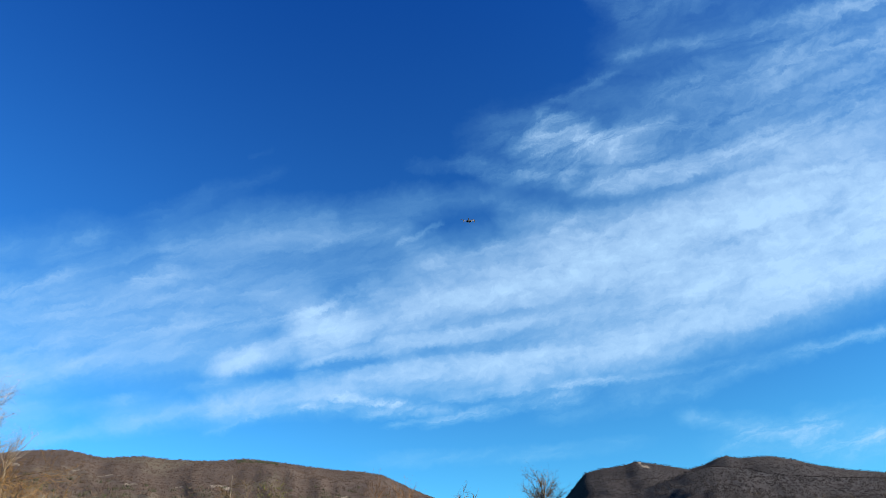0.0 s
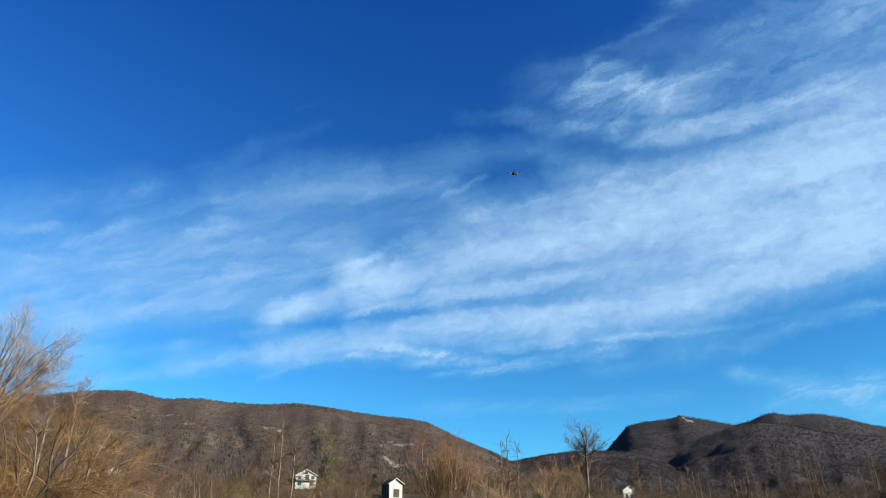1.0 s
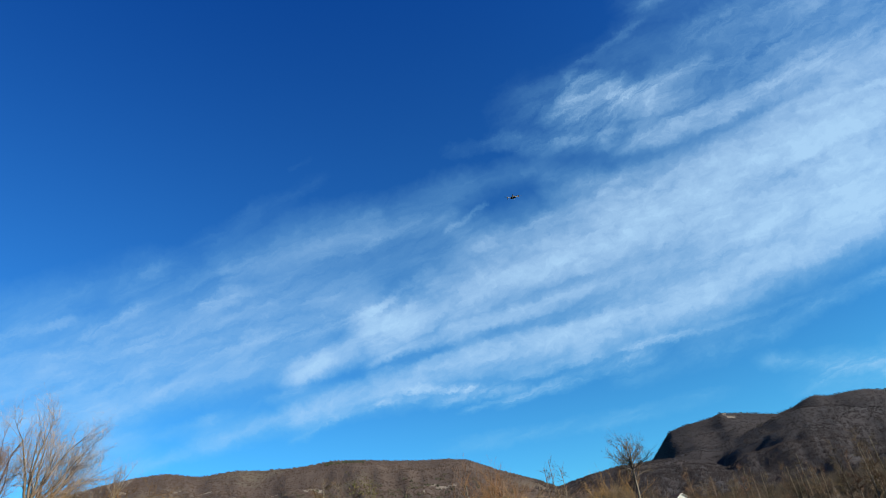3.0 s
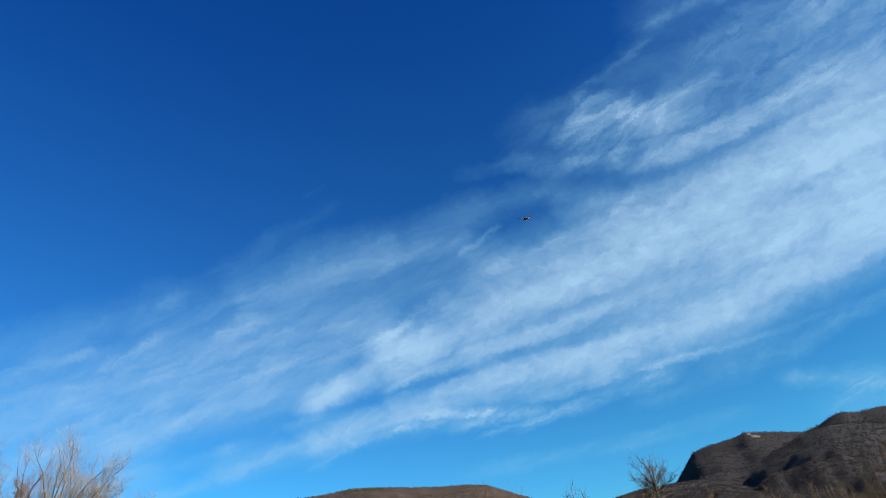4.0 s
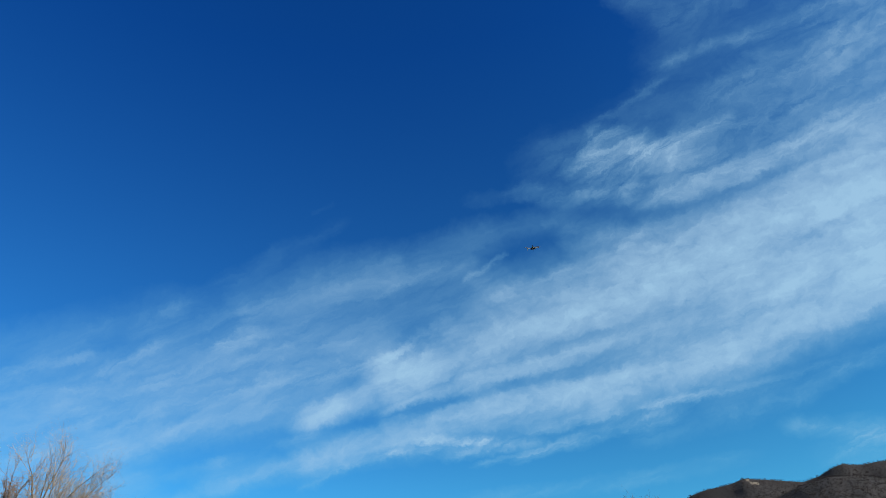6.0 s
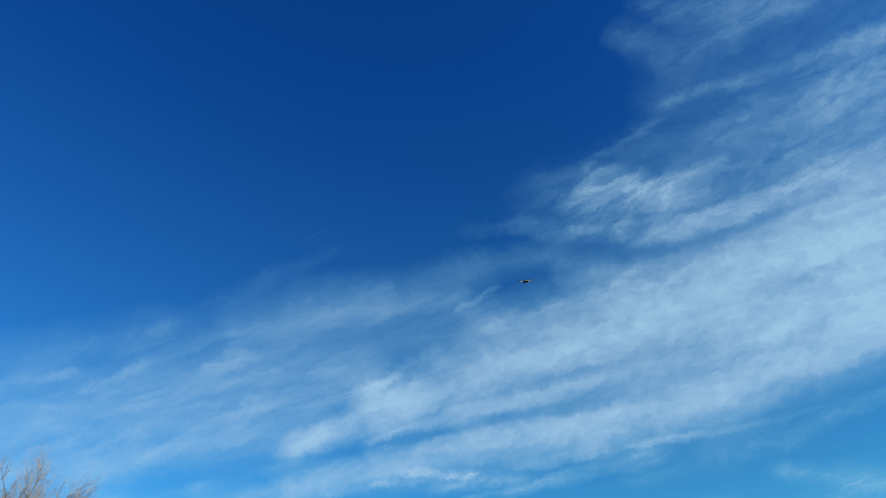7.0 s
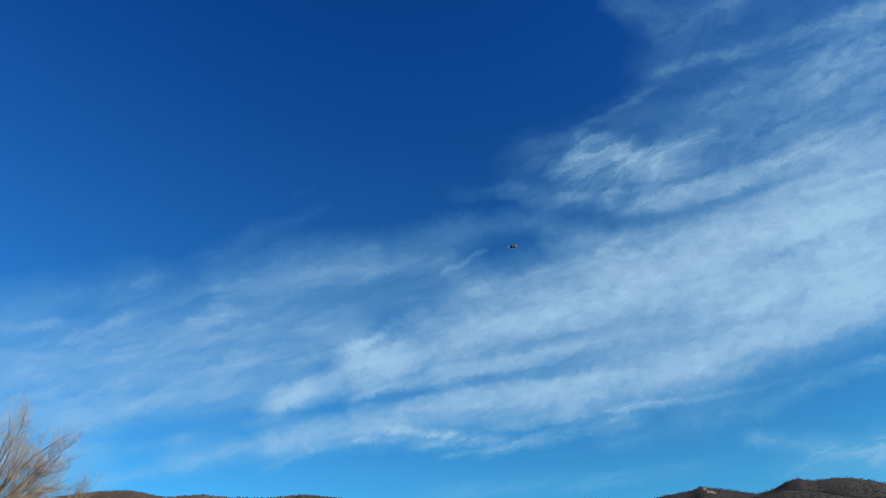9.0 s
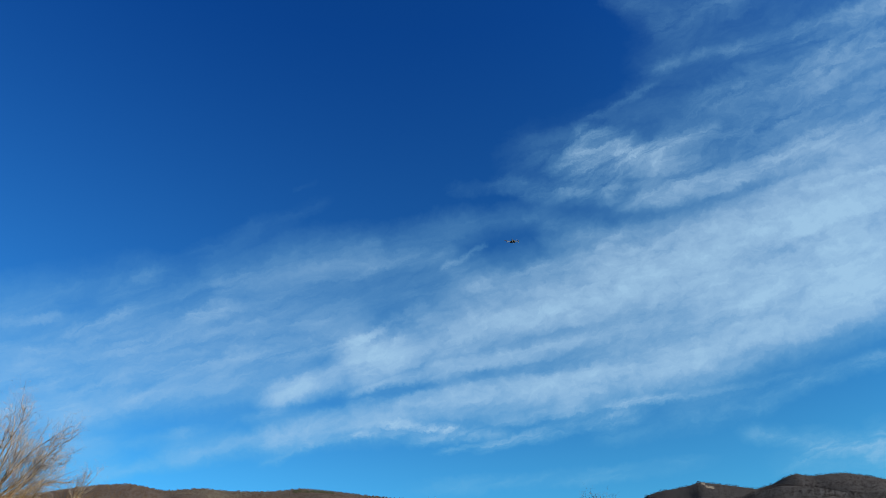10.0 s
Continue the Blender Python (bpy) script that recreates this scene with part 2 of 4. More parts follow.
torn = N.math("ADD", torn, N.math("MULTIPLY", strokes(STREAMS_MORE, 1.25), N.math("MULTIPLY", woven(swept, 1.5), woven(flock, 0.6))))
cover = N.math("SUBTRACT", N.math("ADD", thick, N.math("ADD", thin, torn)), 0.012)
cover = N.math("MINIMUM", N.math("MAXIMUM", cover, 0.0), 0.86)

sky = N.add("ShaderNodeTexSky", sky_type="NISHITA", sun_disc=False)
sky.sun_elevation, sky.sun_rotation = radians(SUN_EL), radians(SUN_AZ)
sky.altitude, sky.air_density, sky.dust_density, sky.ozone_density = 600, 1.0, 0.5, 2.0
deep = N.add("ShaderNodeGamma")
N.link(sky.outputs[0], deep.inputs[0])
deep.inputs[1].default_value = 1.2
tint = N.mix(N.ramp(elevation, 12.0, 50.0, smooth=False), tuple(SKY * q for q in (0.25, 0.77, 1.07)), tuple(SKY * q for q in (0.085, 0.525, 1.24)))
blue = N.mix(1.0, deep.outputs[0], tint, "MULTIPLY")
vapour = N.mix(N.ramp(cover, 0.08, 0.7), tuple(SKY * q for q in (2.0, 5.0, 7.6)), tuple(SKY * q for q in (3.9, 6.0, 8.3)))   # thin cloud lets the blue through
clouded = N.mix(cover, blue, vapour)
shine = N.add("ShaderNodeBackground")
N.link(clouded, shine.inputs[0])
shine.inputs[1].default_value = 0.05
N.link(shine.outputs[0], N.add("ShaderNodeOutputWorld").inputs[0])


# ---- materials ----
TONE = 0.42          # all colours, against the strong low sun


def surface(name, dark, light, scale, rough=0.9, bump=0.3, fine=6.0, spread=0.0, third=None, per="object", stretch=(1, 1, 1), gloss=0.12):
    """Two colours mixed by coarse and fine noise, with relief; spread: difference between pieces."""
    dark, light = (tuple(c * TONE for c in q) for q in (dark, light))
    m = bpy.data.materials.new(name)
    m.use_nodes = True
    n = Nodes(m.node_tree)
    at = n.mapped(n.add("ShaderNodeTexCoord").outputs["Object"], size=stretch)
    coarse, grit = n.noise(at, scale, 4), n.noise(at, scale * fine, 5, 0.65)
    mixed = n.ramp(n.math("ADD", n.math("MULTIPLY", coarse, 0.6), n.math("MULTIPLY", grit, 0.4)), 0.3, 0.7)
    colour = n.mix(mixed, dark, light)
    if third:
        colour = n.mix(n.ramp(n.noise(at, scale * 0.37, 3), 0.52, 0.66), colour, tuple(c * TONE for c in third))
    if spread:
        if per == "island":
            r = n.add("ShaderNodeNewGeometry").outputs["Random Per Island"]
        else:
            r = n.add("ShaderNodeObjectInfo").outputs["Random"]
        hsv = n.add("ShaderNodeHueSaturation")
        n.link(colour, hsv.inputs["Color"])
        n.link(n.ramp(r, 0, 1, 1 - spread, 1 + spread, smooth=False), hsv.inputs["Value"])
        n.link(n.ramp(n.math("FRACT", n.math("MULTIPLY", r, 7.31)), 0, 1, 0.5 - spread * 0.06, 0.5 + spread * 0.09, smooth=False), hsv.inputs["Hue"])
        colour = hsv.outputs[0]
    b = n.add("ShaderNodeBsdfPrincipled")
    n.link(colour, b.inputs["Base Color"])
    b.inputs["Roughness"].default_value = rough
    b.inputs["Specular IOR Level"].default_value = gloss
    if bump:
        h = n.add("ShaderNodeBump")
        h.inputs["Strength"].default_value = bump
        h.inputs["Distance"].default_value = 0.3 / scale / fine
        n.link(grit, h.inputs["Height"])
        n.link(h.outputs[0], b.inputs["Normal"])
    n.link(b.outputs[0], n.add("ShaderNodeOutputMaterial").inputs[0])
    return m


# dark bluish tone: distance haze and shade are put into the mountain's colour
MOUNT_HAZED = surface("haze_tinted_mountain_floor", (0.015, 0.013, 0.016), (0.030, 0.025, 0.027), 0.006, 0.95, 0.5, 12)
GRASS = surface("meadow_grass", (0.098, 0.142, 0.034), (0.158, 0.212, 0.054), 0.25, 0.9, 0.5, 14, third=(0.122, 0.116, 0.030), gloss=0.0)
# leaf litter, darkened for the shadow that the thin scrub doesn't cast
LITTER_SHADED = surface("shade_tinted_leaf_litter", (0.036, 0.027, 0.014), (0.080, 0.060, 0.031), 0.35, 0.95, 0.6, 9, third=(0.076, 0.091, 0.030))
WOODS = surface("winter_woods", (0.046, 0.034, 0.029), (0.082, 0.060, 0.049), 0.012, 0.95, 0.8, 12, third=(0.088, 0.073, 0.055))
PASTURE = surface("hill_pasture", (0.066, 0.066, 0.021), (0.105, 0.098, 0.036), 0.12, 0.95, 0.4, 8)
ROCK = surface("bare_limestone", (0.14, 0.12, 0.10), (0.24, 0.21, 0.18), 0.4, 0.9, 0.5)
BARK_GREY = surface("grey_bark", (0.091, 0.076, 0.061), (0.228, 0.198, 0.160), 3.0, 0.9, 0.7, 5, 0.25, stretch=(1, 1, 5))
BARK_PALE = surface("pale_bark", (0.095, 0.074, 0.053), (0.215, 0.174, 0.127), 3.0, 0.85, 0.5, 5, 0.25, stretch=(1, 1, 5))
BARK_STRAW = surface("straw_coloured_bark", (0.130, 0.088, 0.046), (0.270, 0.192, 0.108), 3.0, 0.8, 0.4, 5, 0.2, stretch=(1, 1, 5))
BARK_DARK = surface("dark_bark", (0.042, 0.032, 0.024), (0.106, 0.084, 0.065), 3.0, 0.9, 0.7, 5, 0.25, stretch=(1, 1, 5))
TWIG_BROWN = surface("brown_twigs", (0.066, 0.042, 0.024), (0.155, 0.100, 0.056), 0.8, 0.8, 0, 5, 0.3)
TWIG_DARK = surface("dark_brown_twigs", (0.036, 0.026, 0.017), (0.080, 0.060, 0.038), 0.8, 0.8, 0, 5, 0.3)
TWIG_RUST = surface("rust_willow_shoots", (0.130, 0.062, 0.026), (0.270, 0.140, 0.058), 0.8, 0.7, 0, 5, 0.25)
TWIG_PALE = surface("pale_willow_shoots", (0.228, 0.152, 0.084), (0.395, 0.289, 0.167), 0.8, 0.7, 0, 5, 0.15)
TWIG_GREY = surface("grey_twigs", (0.122, 0.095, 0.076), (0.243, 0.198, 0.160), 0.8, 0.8, 0, 5, 0.2)
TWIG_WILLOW = surface("grey_willow_shoots", (0.175, 0.140, 0.122), (0.340, 0.285, 0.255), 0.8, 0.8, 0, 5, 0.15)
TWIG_PINK = surface("pinkish_grey_twigs", (0.170, 0.120, 0.098), (0.320, 0.245, 0.205), 0.8, 0.8, 0, 5, 0.2)
TWIG_ASH = surface("dark_grey_twigs", (0.052, 0.040, 0.030), (0.115, 0.088, 0.066), 0.8, 0.8, 0, 5, 0.2)
BARK_BROWN = surface("brown_willow_bark", (0.075, 0.055, 0.040), (0.180, 0.130, 0.092), 3.0, 0.9, 0.6, 5, 0.2, stretch=(1, 1, 5))
LEAF_SILVER = surface("silvery_catkins", (0.26, 0.21, 0.18), (0.50, 0.43, 0.38), 2.0, 0.7, 0, 5, 0.25, per="island")
LEAF_LIME = surface("yellow_green_leaves", (0.091, 0.099, 0.023), (0.198, 0.190, 0.046), 2.0, 0.7, 0, 5, 0.35, per="island")
LEAF_DARK = surface("evergreen_leaves", (0.014, 0.027, 0.011), (0.038, 0.065, 0.023), 2.0, 0.6, 0, 5, 0.35, per="island")
PLASTER = surface("white_plaster", (0.34, 0.35, 0.34), (0.45, 0.46, 0.44), 0.9, 0.85, 0.2, 6)
TILE = surface("roof_tiles", (0.24, 0.12, 0.08), (0.38, 0.21, 0.14), 1.5, 0.9, 0.5, 5)
TIMBER = surface("weathered_timber", (0.10, 0.075, 0.05), (0.2, 0.15, 0.11), 2.0, 0.85, 0.4, 6)
DOOR = surface("dark_grey_door", (0.035, 0.035, 0.035), (0.07, 0.068, 0.065), 2.0, 0.8, 0.3, 6)
GLASS = surface("window_glass", (0.02, 0.025, 0.03), (0.05, 0.06, 0.07), 0.5, 0.12, 0, gloss=0.5)
SHELL = surface("drone_grey_plastic", (0.16, 0.165, 0.18), (0.24, 0.25, 0.27), 20, 0.45, 0)
BLADE = surface("black_propeller_plastic", (0.01, 0.01, 0.01), (0.025, 0.025, 0.025), 20, 0.4, 0)


# ---- mesh helpers ----
def mesh_of(name, verts, faces, mats, which=None, smooth=False):
    me = bpy.data.meshes.new(name)
    me.from_pydata(np.asarray(verts).tolist() if isinstance(verts, np.ndarray) else verts, [],
                   faces.tolist() if isinstance(faces, np.ndarray) else faces)
    for m in (mats if isinstance(mats, (list, tuple)) else [mats]):
        me.materials.append(m)
    if which is not None:
        me.polygons.foreach_set("material_index", np.asarray(which, dtype=np.int32))
    if smooth:
        me.polygons.foreach_set("use_smooth", np.ones(len(me.polygons), dtype=bool))
    me.update()
    return me


def part(name, bm, material, parent, label=""):
    """One bmesh or mesh as ONE mesh object under a thing."""
    if isinstance(bm, bmesh.types.BMesh):
        me = bpy.data.meshes.new(name)
        bm.to_mesh(me)
        bm.free()
        me.materials.append(material)
    else:
        me = bm
    ob = new(name, me)
    ob.parent = parent
    return tagged(ob, label)


def tubes(P, R, sides):
    """Tapered tubes along many polylines at once. P: (B, n, 3), R: (B, n)."""
    B, n, _ = P.shape
    T = np.gradient(P, axis=1)
    T /= np.linalg.norm(T, axis=2, keepdims=True) + 1e-9
    ref = np.where(np.abs(T[:, :1, 2:3]) < 0.9, np.array([0.0, 0, 1.0]), np.array([1.0, 0, 0]))
    U = np.cross(T, np.broadcast_to(ref, T.shape))
    U /= np.linalg.norm(U, axis=2, keepdims=True) + 1e-9
    V = np.cross(T, U)
    a = np.arange(sides) / sides * 2 * np.pi
    ring = (U[:, :, None] * np.cos(a)[:, None] + V[:, :, None] * np.sin(a)[:, None]) * R[:, :, None, None]
    verts = (P[:, :, None] + ring).reshape(-1, 3)
    b, i, s = np.meshgrid(np.arange(B), np.arange(n - 1), np.arange(sides), indexing="ij")
    s2 = (s + 1) % sides
    base = (b * n + i) * sides
    faces = np.stack([base + s, base + s2, base + sides + s2, base + sides + s], -1).reshape(-1, 4)
    return verts, faces


def joined(pieces):
    vs, fs, k = [], [], 0
    for v, f in pieces:
        vs.append(v)
        fs.append(f + k)
        k += len(v)
    return np.concatenate(vs), np.concatenate(fs)


def unit(v):
    return v / (np.linalg.norm(v, axis=-1, keepdims=True) + 1e-9)


def sprout(rng, P, R, m, t0, t1, length, angle, up, wander, n, thick, tip=0.25, shape=None, bias=None):
    """m side shoots on each polyline of P, from t0 to t1 along it."""
    B, k, _ = P.shape
    t = rng.uniform(t0, t1, (B, m))
    f = t * (k - 1)
    i = np.minimum(f.astype(int), k - 2)
    w = (f - i)[..., None]
    rows = np.arange(B)[:, None]
    start = P[rows, i] * (1 - w) + P[rows, i + 1] * w
    r0 = R[rows, i] * (1 - w[..., 0]) + R[rows, i + 1] * w[..., 0]
    along = unit(P[rows, i + 1] - P[rows, i])
    side = unit(np.cross(along, rng.normal(size=along.shape)))
    a = np.radians(angle) * rng.uniform(0.7, 1.3, (B, m, 1))
    d = unit(along * np.cos(a) + side * np.sin(a))
    if bias is not None:
        d = unit(d + np.asarray(bias))
    ln = length * rng.uniform(0.6, 1.25, (B, m)) * (shape(t) if shape else 1.0)
    pts = [start]
    for s in range(n - 1):
        d = unit(d + np.array([0, 0, up]) / (n - 1) + rng.normal(size=d.shape) * wander / (n - 1) ** 0.5)
        pts.append(pts[-1] + d * (ln / (n - 1))[..., None])
    Q = np.stack(pts, 2).reshape(B * m, n, 3)
    rr = np.minimum(r0 * 0.75, thick).reshape(-1, 1) * np.linspace(1, tip, n)
    return Q, rr


def stem(rng, height, radius, n, lean=(0, 0), wander=0.03, foot=(0, 0, -0.3), tip=0.2, flare=1.5):
    z = np.linspace(0, 1, n)
    sway = np.cumsum(rng.normal(size=(n, 2)) * wander * height / n ** 0.5, 0)
    p = np.stack([foot[0] + lean[0] * z + sway[:, 0] - sway[0, 0], foot[1] + lean[1] * z + sway[:, 1] - sway[0, 1], foot[2] + z * (height - foot[2])], 1)
    r = radius * (1 - (1 - tip) * z)
    r[0] *= flare
    return p[None], r[None]


def leaves_on(rng, P, per, size):
    """Small folded leaves strewn over the last half of the shoots."""
    B, k, _ = P.shape
    t = rng.uniform(0.3, 1.0, (B, per)) * (k - 1)
    i = np.minimum(t.astype(int), k - 2)
    w = (t - i)[..., None]
    rows = np.arange(B)[:, None]
    c = (P[rows, i] * (1 - w) + P[rows, i + 1] * w).reshape(-1, 3)
    c = c + rng.normal(size=c.shape) * size * 0.6
    d, e = unit(rng.normal(size=c.shape)), unit(rng.normal(size=c.shape))
    s = size * rng.uniform(0.6, 1.3, (len(c), 1))
    v = np.stack([c - d * s, c + e * s * 0.4, c + d * s, c - e * s * 0.4 + np.cross(d, e) * s * 0.3], 1).reshape(-1, 3)
    q = np.arange(len(c))[:, None] * 4
    return v, np.concatenate([q + np.array([0, 1, 2, 0]), q + np.array([0, 2, 3, 0])])[:, :3]


def plant(name, label, category, pieces, group=""):
    """A tree or shrub standing at the origin. pieces: (part name, vertices, faces, material), one part each;
    crowns and leaves, which nobody could count, are stuff."""
    root = tagged(new(name), label, category, group)
    for pname, v, f, mat in pieces:
        ob = part(pname, mesh_of(pname, v, f, mat, smooth=True), mat, root)
        if pname in ("crown", "foliage", "undergrowth"):
            tagged(ob, kind="stuff")
    return root


def each(name, P, R, sides, mat):
    """Every polyline as a part of its own."""
    return [(name, *tubes(P[i:i + 1], R[i:i + 1], sides), mat) for i in range(len(P))]


# ---- the ground: one sheet from the field to the hills ----
LEFT_RIDGE = ((-180, 5), (-60, 8), (-40, 9.2), (-31, 9.9), (-28.5, 10.45), (-26.7, 10.75), (-24.2, 10.95), (-21.7, 10.5), (-18.7, 10.74), (-17.3, 10.58), (-14.4, 10.5),
              (-12.5, 10.55), (-10.9, 10.72), (-8.4, 10.46), (-4.3, 9.9), (-1, 9.6), (0.8, 9.22), (3.1, 8.1), (6.1, 6.8), (8.6, 5.5), (12, 4), (20, 3), (60, 3), (180, 5))
SADDLE = ((-180, 3), (0, 4), (6, 5.5), (8.6, 6.05), (10.5, 6.35), (13, 6.65), (15.8, 6.6), (17.5, 6.45), (19.5, 6.0), (22, 5.2), (26, 4.2), (180, 3))
RIGHT_RIDGE = ((-180, 3), (12, 3), (15, 5.5), (16, 6.7), (17.9, 8.55), (19.3, 8.8), (20.4, 8.85), (21.4, 8.95), (22.2, 9.15), (22.9, 8.98), (24.1, 8.7), (26.2, 8.15), (27.4, 8.35), (28.5, 8.75), (29.2, 8.86),
               (30.2, 8.55), (31.4, 8.56), (32.5, 8.45), (34.1, 7.95), (35.0, 7.55), (37.2, 6.9), (39.5, 6.4), (60, 5), (180, 3))
SPUR = ((-180, 1), (16, 2), (19, 4.4), (20.9, 5.9), (21.6, 6.35), (22.5, 6.95), (24.2, 7.45), (26, 7.95), (28, 8.2), (30, 7.9), (32, 7.2), (34.5, 6.7), (38, 6.2), (60, 4), (180, 1))
FIELD_EDGE = ((-180, 80), (-60, 46), (-34, 50), (-29, 54), (-24, 76), (-20, 86), (-9, 94), (-5, 68), (0, 48), (5, 41), (10, 38), (15, 40), (17.5, 44),
              (19, 80), (20.5, 98), (40, 108), (60, 90), (180, 80))


def curve(points, az):
    p = np.array(points, float)
    return np.interp(az, p[:, 0], p[:, 1])


def smooth(a, b, v):
    t = np.clip((v - a) / (b - a), 0, 1)
    return t * t * (3 - 2 * t)


def waves(x, y, seed, base, octaves=4):
    """Cheap smooth unevenness, about -1 to 1."""
    rng = np.random.default_rng(seed)
    total = np.zeros_like(x, dtype=float)
    for o in range(octaves):
        for _ in range(3):
            a, ph = rng.uniform(0, 2 * np.pi, 2)
            k = 2 * np.pi / base * 2 ** o * rng.uniform(0.7, 1.3)
            total += np.sin((x * np.cos(a) + y * np.sin(a)) * k + ph) / 2 ** o / 3
    return total


def ground(x, y):
    x, y = np.asarray(x, float), np.asarray(y, float)
    r, az = np.hypot(x, y), np.degrees(np.arctan2(x, y))
    edge = curve(FIELD_EDGE, az)
    z = 0.13 * waves(x, y, 3, 40, 3) * smooth(6, 30, r)
    z -= 0.9 * smooth(16, 21, az) * (1 - smooth(60, 90, az)) * smooth(29, 40, r) * (1 - smooth(92, 104, r))
    bank = smooth(0, 2.0, r - edge) * (1 - smooth(4, 12, r - edge)) * smooth(-8, 0, az) * (1 - smooth(18, 20, az))
    z += 0.35 * bank
    slope = 0.118 * (1 - smooth(8, 18, az)) + 0.085 * smooth(8, 18, az)
    foot = 97 + 30 * smooth(10, 20, az)
    z += slope * np.maximum(np.minimum(r, 300) - foot, 0) + 0.6 * waves(x, y, 5, 60, 3) * smooth(110, 160, r)
    low = slope * (300 - foot)
    for ridge, far, bump, seed, steep in ((LEFT_RIDGE, 1400.0, 16, 11, 1.2), (SADDLE, 1900.0, 12, 12, 1.2), (RIGHT_RIDGE, 2600.0, 24, 13, 1.9), (SPUR, 2050.0, 20, 14, 1.6)):
        top = 1.6 + far * np.tan(np.radians(curve(ridge, az)))
        u = np.clip((r - 300) / (far - 300), 0, 3)
        rise = np.where(u < 1, u ** steep, np.maximum(1 - (u - 1) * 1.3, 0))
        h = low + (top - low) * rise + bump * waves(x, y, seed, 420, 4) * u * np.clip(1 - u, 0, 1) * 2.2
        h += far * 0.0028 * waves(az * 100 + 120 * waves(x, y, seed + 3, 700, 2), u * 240, seed + 7, 420, 4) * smooth(0.03, 0.3, u) * (1 - smooth(0.8, 1.0, u))   # gullies running down the slope
        z = np.where(r > 300, np.maximum(z, h), z)
    return z


def build_ground():
    az = np.concatenate([np.arange(-180, -50, 5.0), np.arange(-50, 55, 0.3), np.arange(55, 180, 5.0)])
    r = np.concatenate([[0.0], np.geomspace(2, 60, 60), np.geomspace(61, 300, 80), np.geomspace(306, 4200, 130)])
    A, Rr = np.meshgrid(np.radians(az), r, indexing="ij")
    X, Y = Rr * np.sin(A), Rr * np.cos(A)
    Z = ground(X, Y)
    na, nr = X.shape
    i, j = np.meshgrid(np.arange(na), np.arange(nr - 1), indexing="ij")
    i2 = (i + 1) % na
    faces = np.stack([i * nr + j, i2 * nr + j, i2 * nr + j + 1, i * nr + j + 1], -1).reshape(-1, 4)
    ca, cr = np.degrees(A[i, j]).ravel() + 0.15, ((Rr[i, j] + Rr[i, j + 1]) / 2).ravel()
    cx, cy = cr * np.sin(np.radians(ca)), cr * np.cos(np.radians(ca))
    edge = curve(FIELD_EDGE, ca)
    kind = np.where(cr < edge, 0, np.where(cr < 330, 1, 2))
    green = (cr > 160) & (cr < 203) & (ca > -5.5) & (ca < 0.5) | (cr > 90) & (cr < 150) & (waves(cx, cy, 21, 60, 2) > 0.6)
    green |= (ca < -13) & (cr > edge + 3) & (cr < 128) & (waves(cx, cy, 22, 30, 2) > -0.35)
    kind = np.where((kind == 1) & green, 3, kind)
    bare = (cr > 500) & (cr < 1150) & (ca < 2) & (waves(cx, cy, 23, 110, 4) > 0.92)
    kind = np.where(bare, 4, kind)
    # valley side and far mountain take the floor with haze and shade painted in
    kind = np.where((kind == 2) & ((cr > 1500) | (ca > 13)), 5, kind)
    kind = np.where((ca > 22.4) & (ca < 23.6) & (cr > 2480) & (cr < 2600) & (waves(cx, cy, 24, 60, 3) > 0.0), 4, kind)
    ob = new("ground", mesh_of("ground", np.stack([X, Y, Z], -1).reshape(-1, 3), faces, [GRASS, LITTER_SHADED, WOODS, PASTURE, ROCK, MOUNT_HAZED], kind, smooth=True))
    return tagged(ob, "green meadow running up into brown wooded winter hills", "ground", kind="structure")


build_ground()


def at(az, r, sink=0.0):
    x, y = r * math.sin(radians(az)), r * math.cos(radians(az))
    return x, y, float(ground(x, y)) - sink


# ---- kinds of trees and shrubs ----
def alder(seed, height=13.0, radius=0.13, limbs=26, twigs=6, bark=None, low=0.28, twig=None):
    rng = np.random.default_rng(seed)
    P, R = stem(rng, height, radius, 9, (rng.normal() * 0.2, rng.normal() * 0.2), 0.013)
    L, LR = sprout(rng, P, R, limbs, low, 0.98, height * 0.14, 68, 0.3, 0.25, 4, 0.06, shape=lambda t: 1.25 - 0.8 * t)
    T, TR = sprout(rng, L, LR, twigs, 0.2, 1.0, height * 0.06, 45, 0.15, 0.3, 2, 0.030, 0.5)
    return [("trunk", *tubes(P, R, 6), bark or BARK_GREY), ("crown", *joined([tubes(L, LR, 4), tubes(T, TR, 3)]), twig or TWIG_BROWN)]


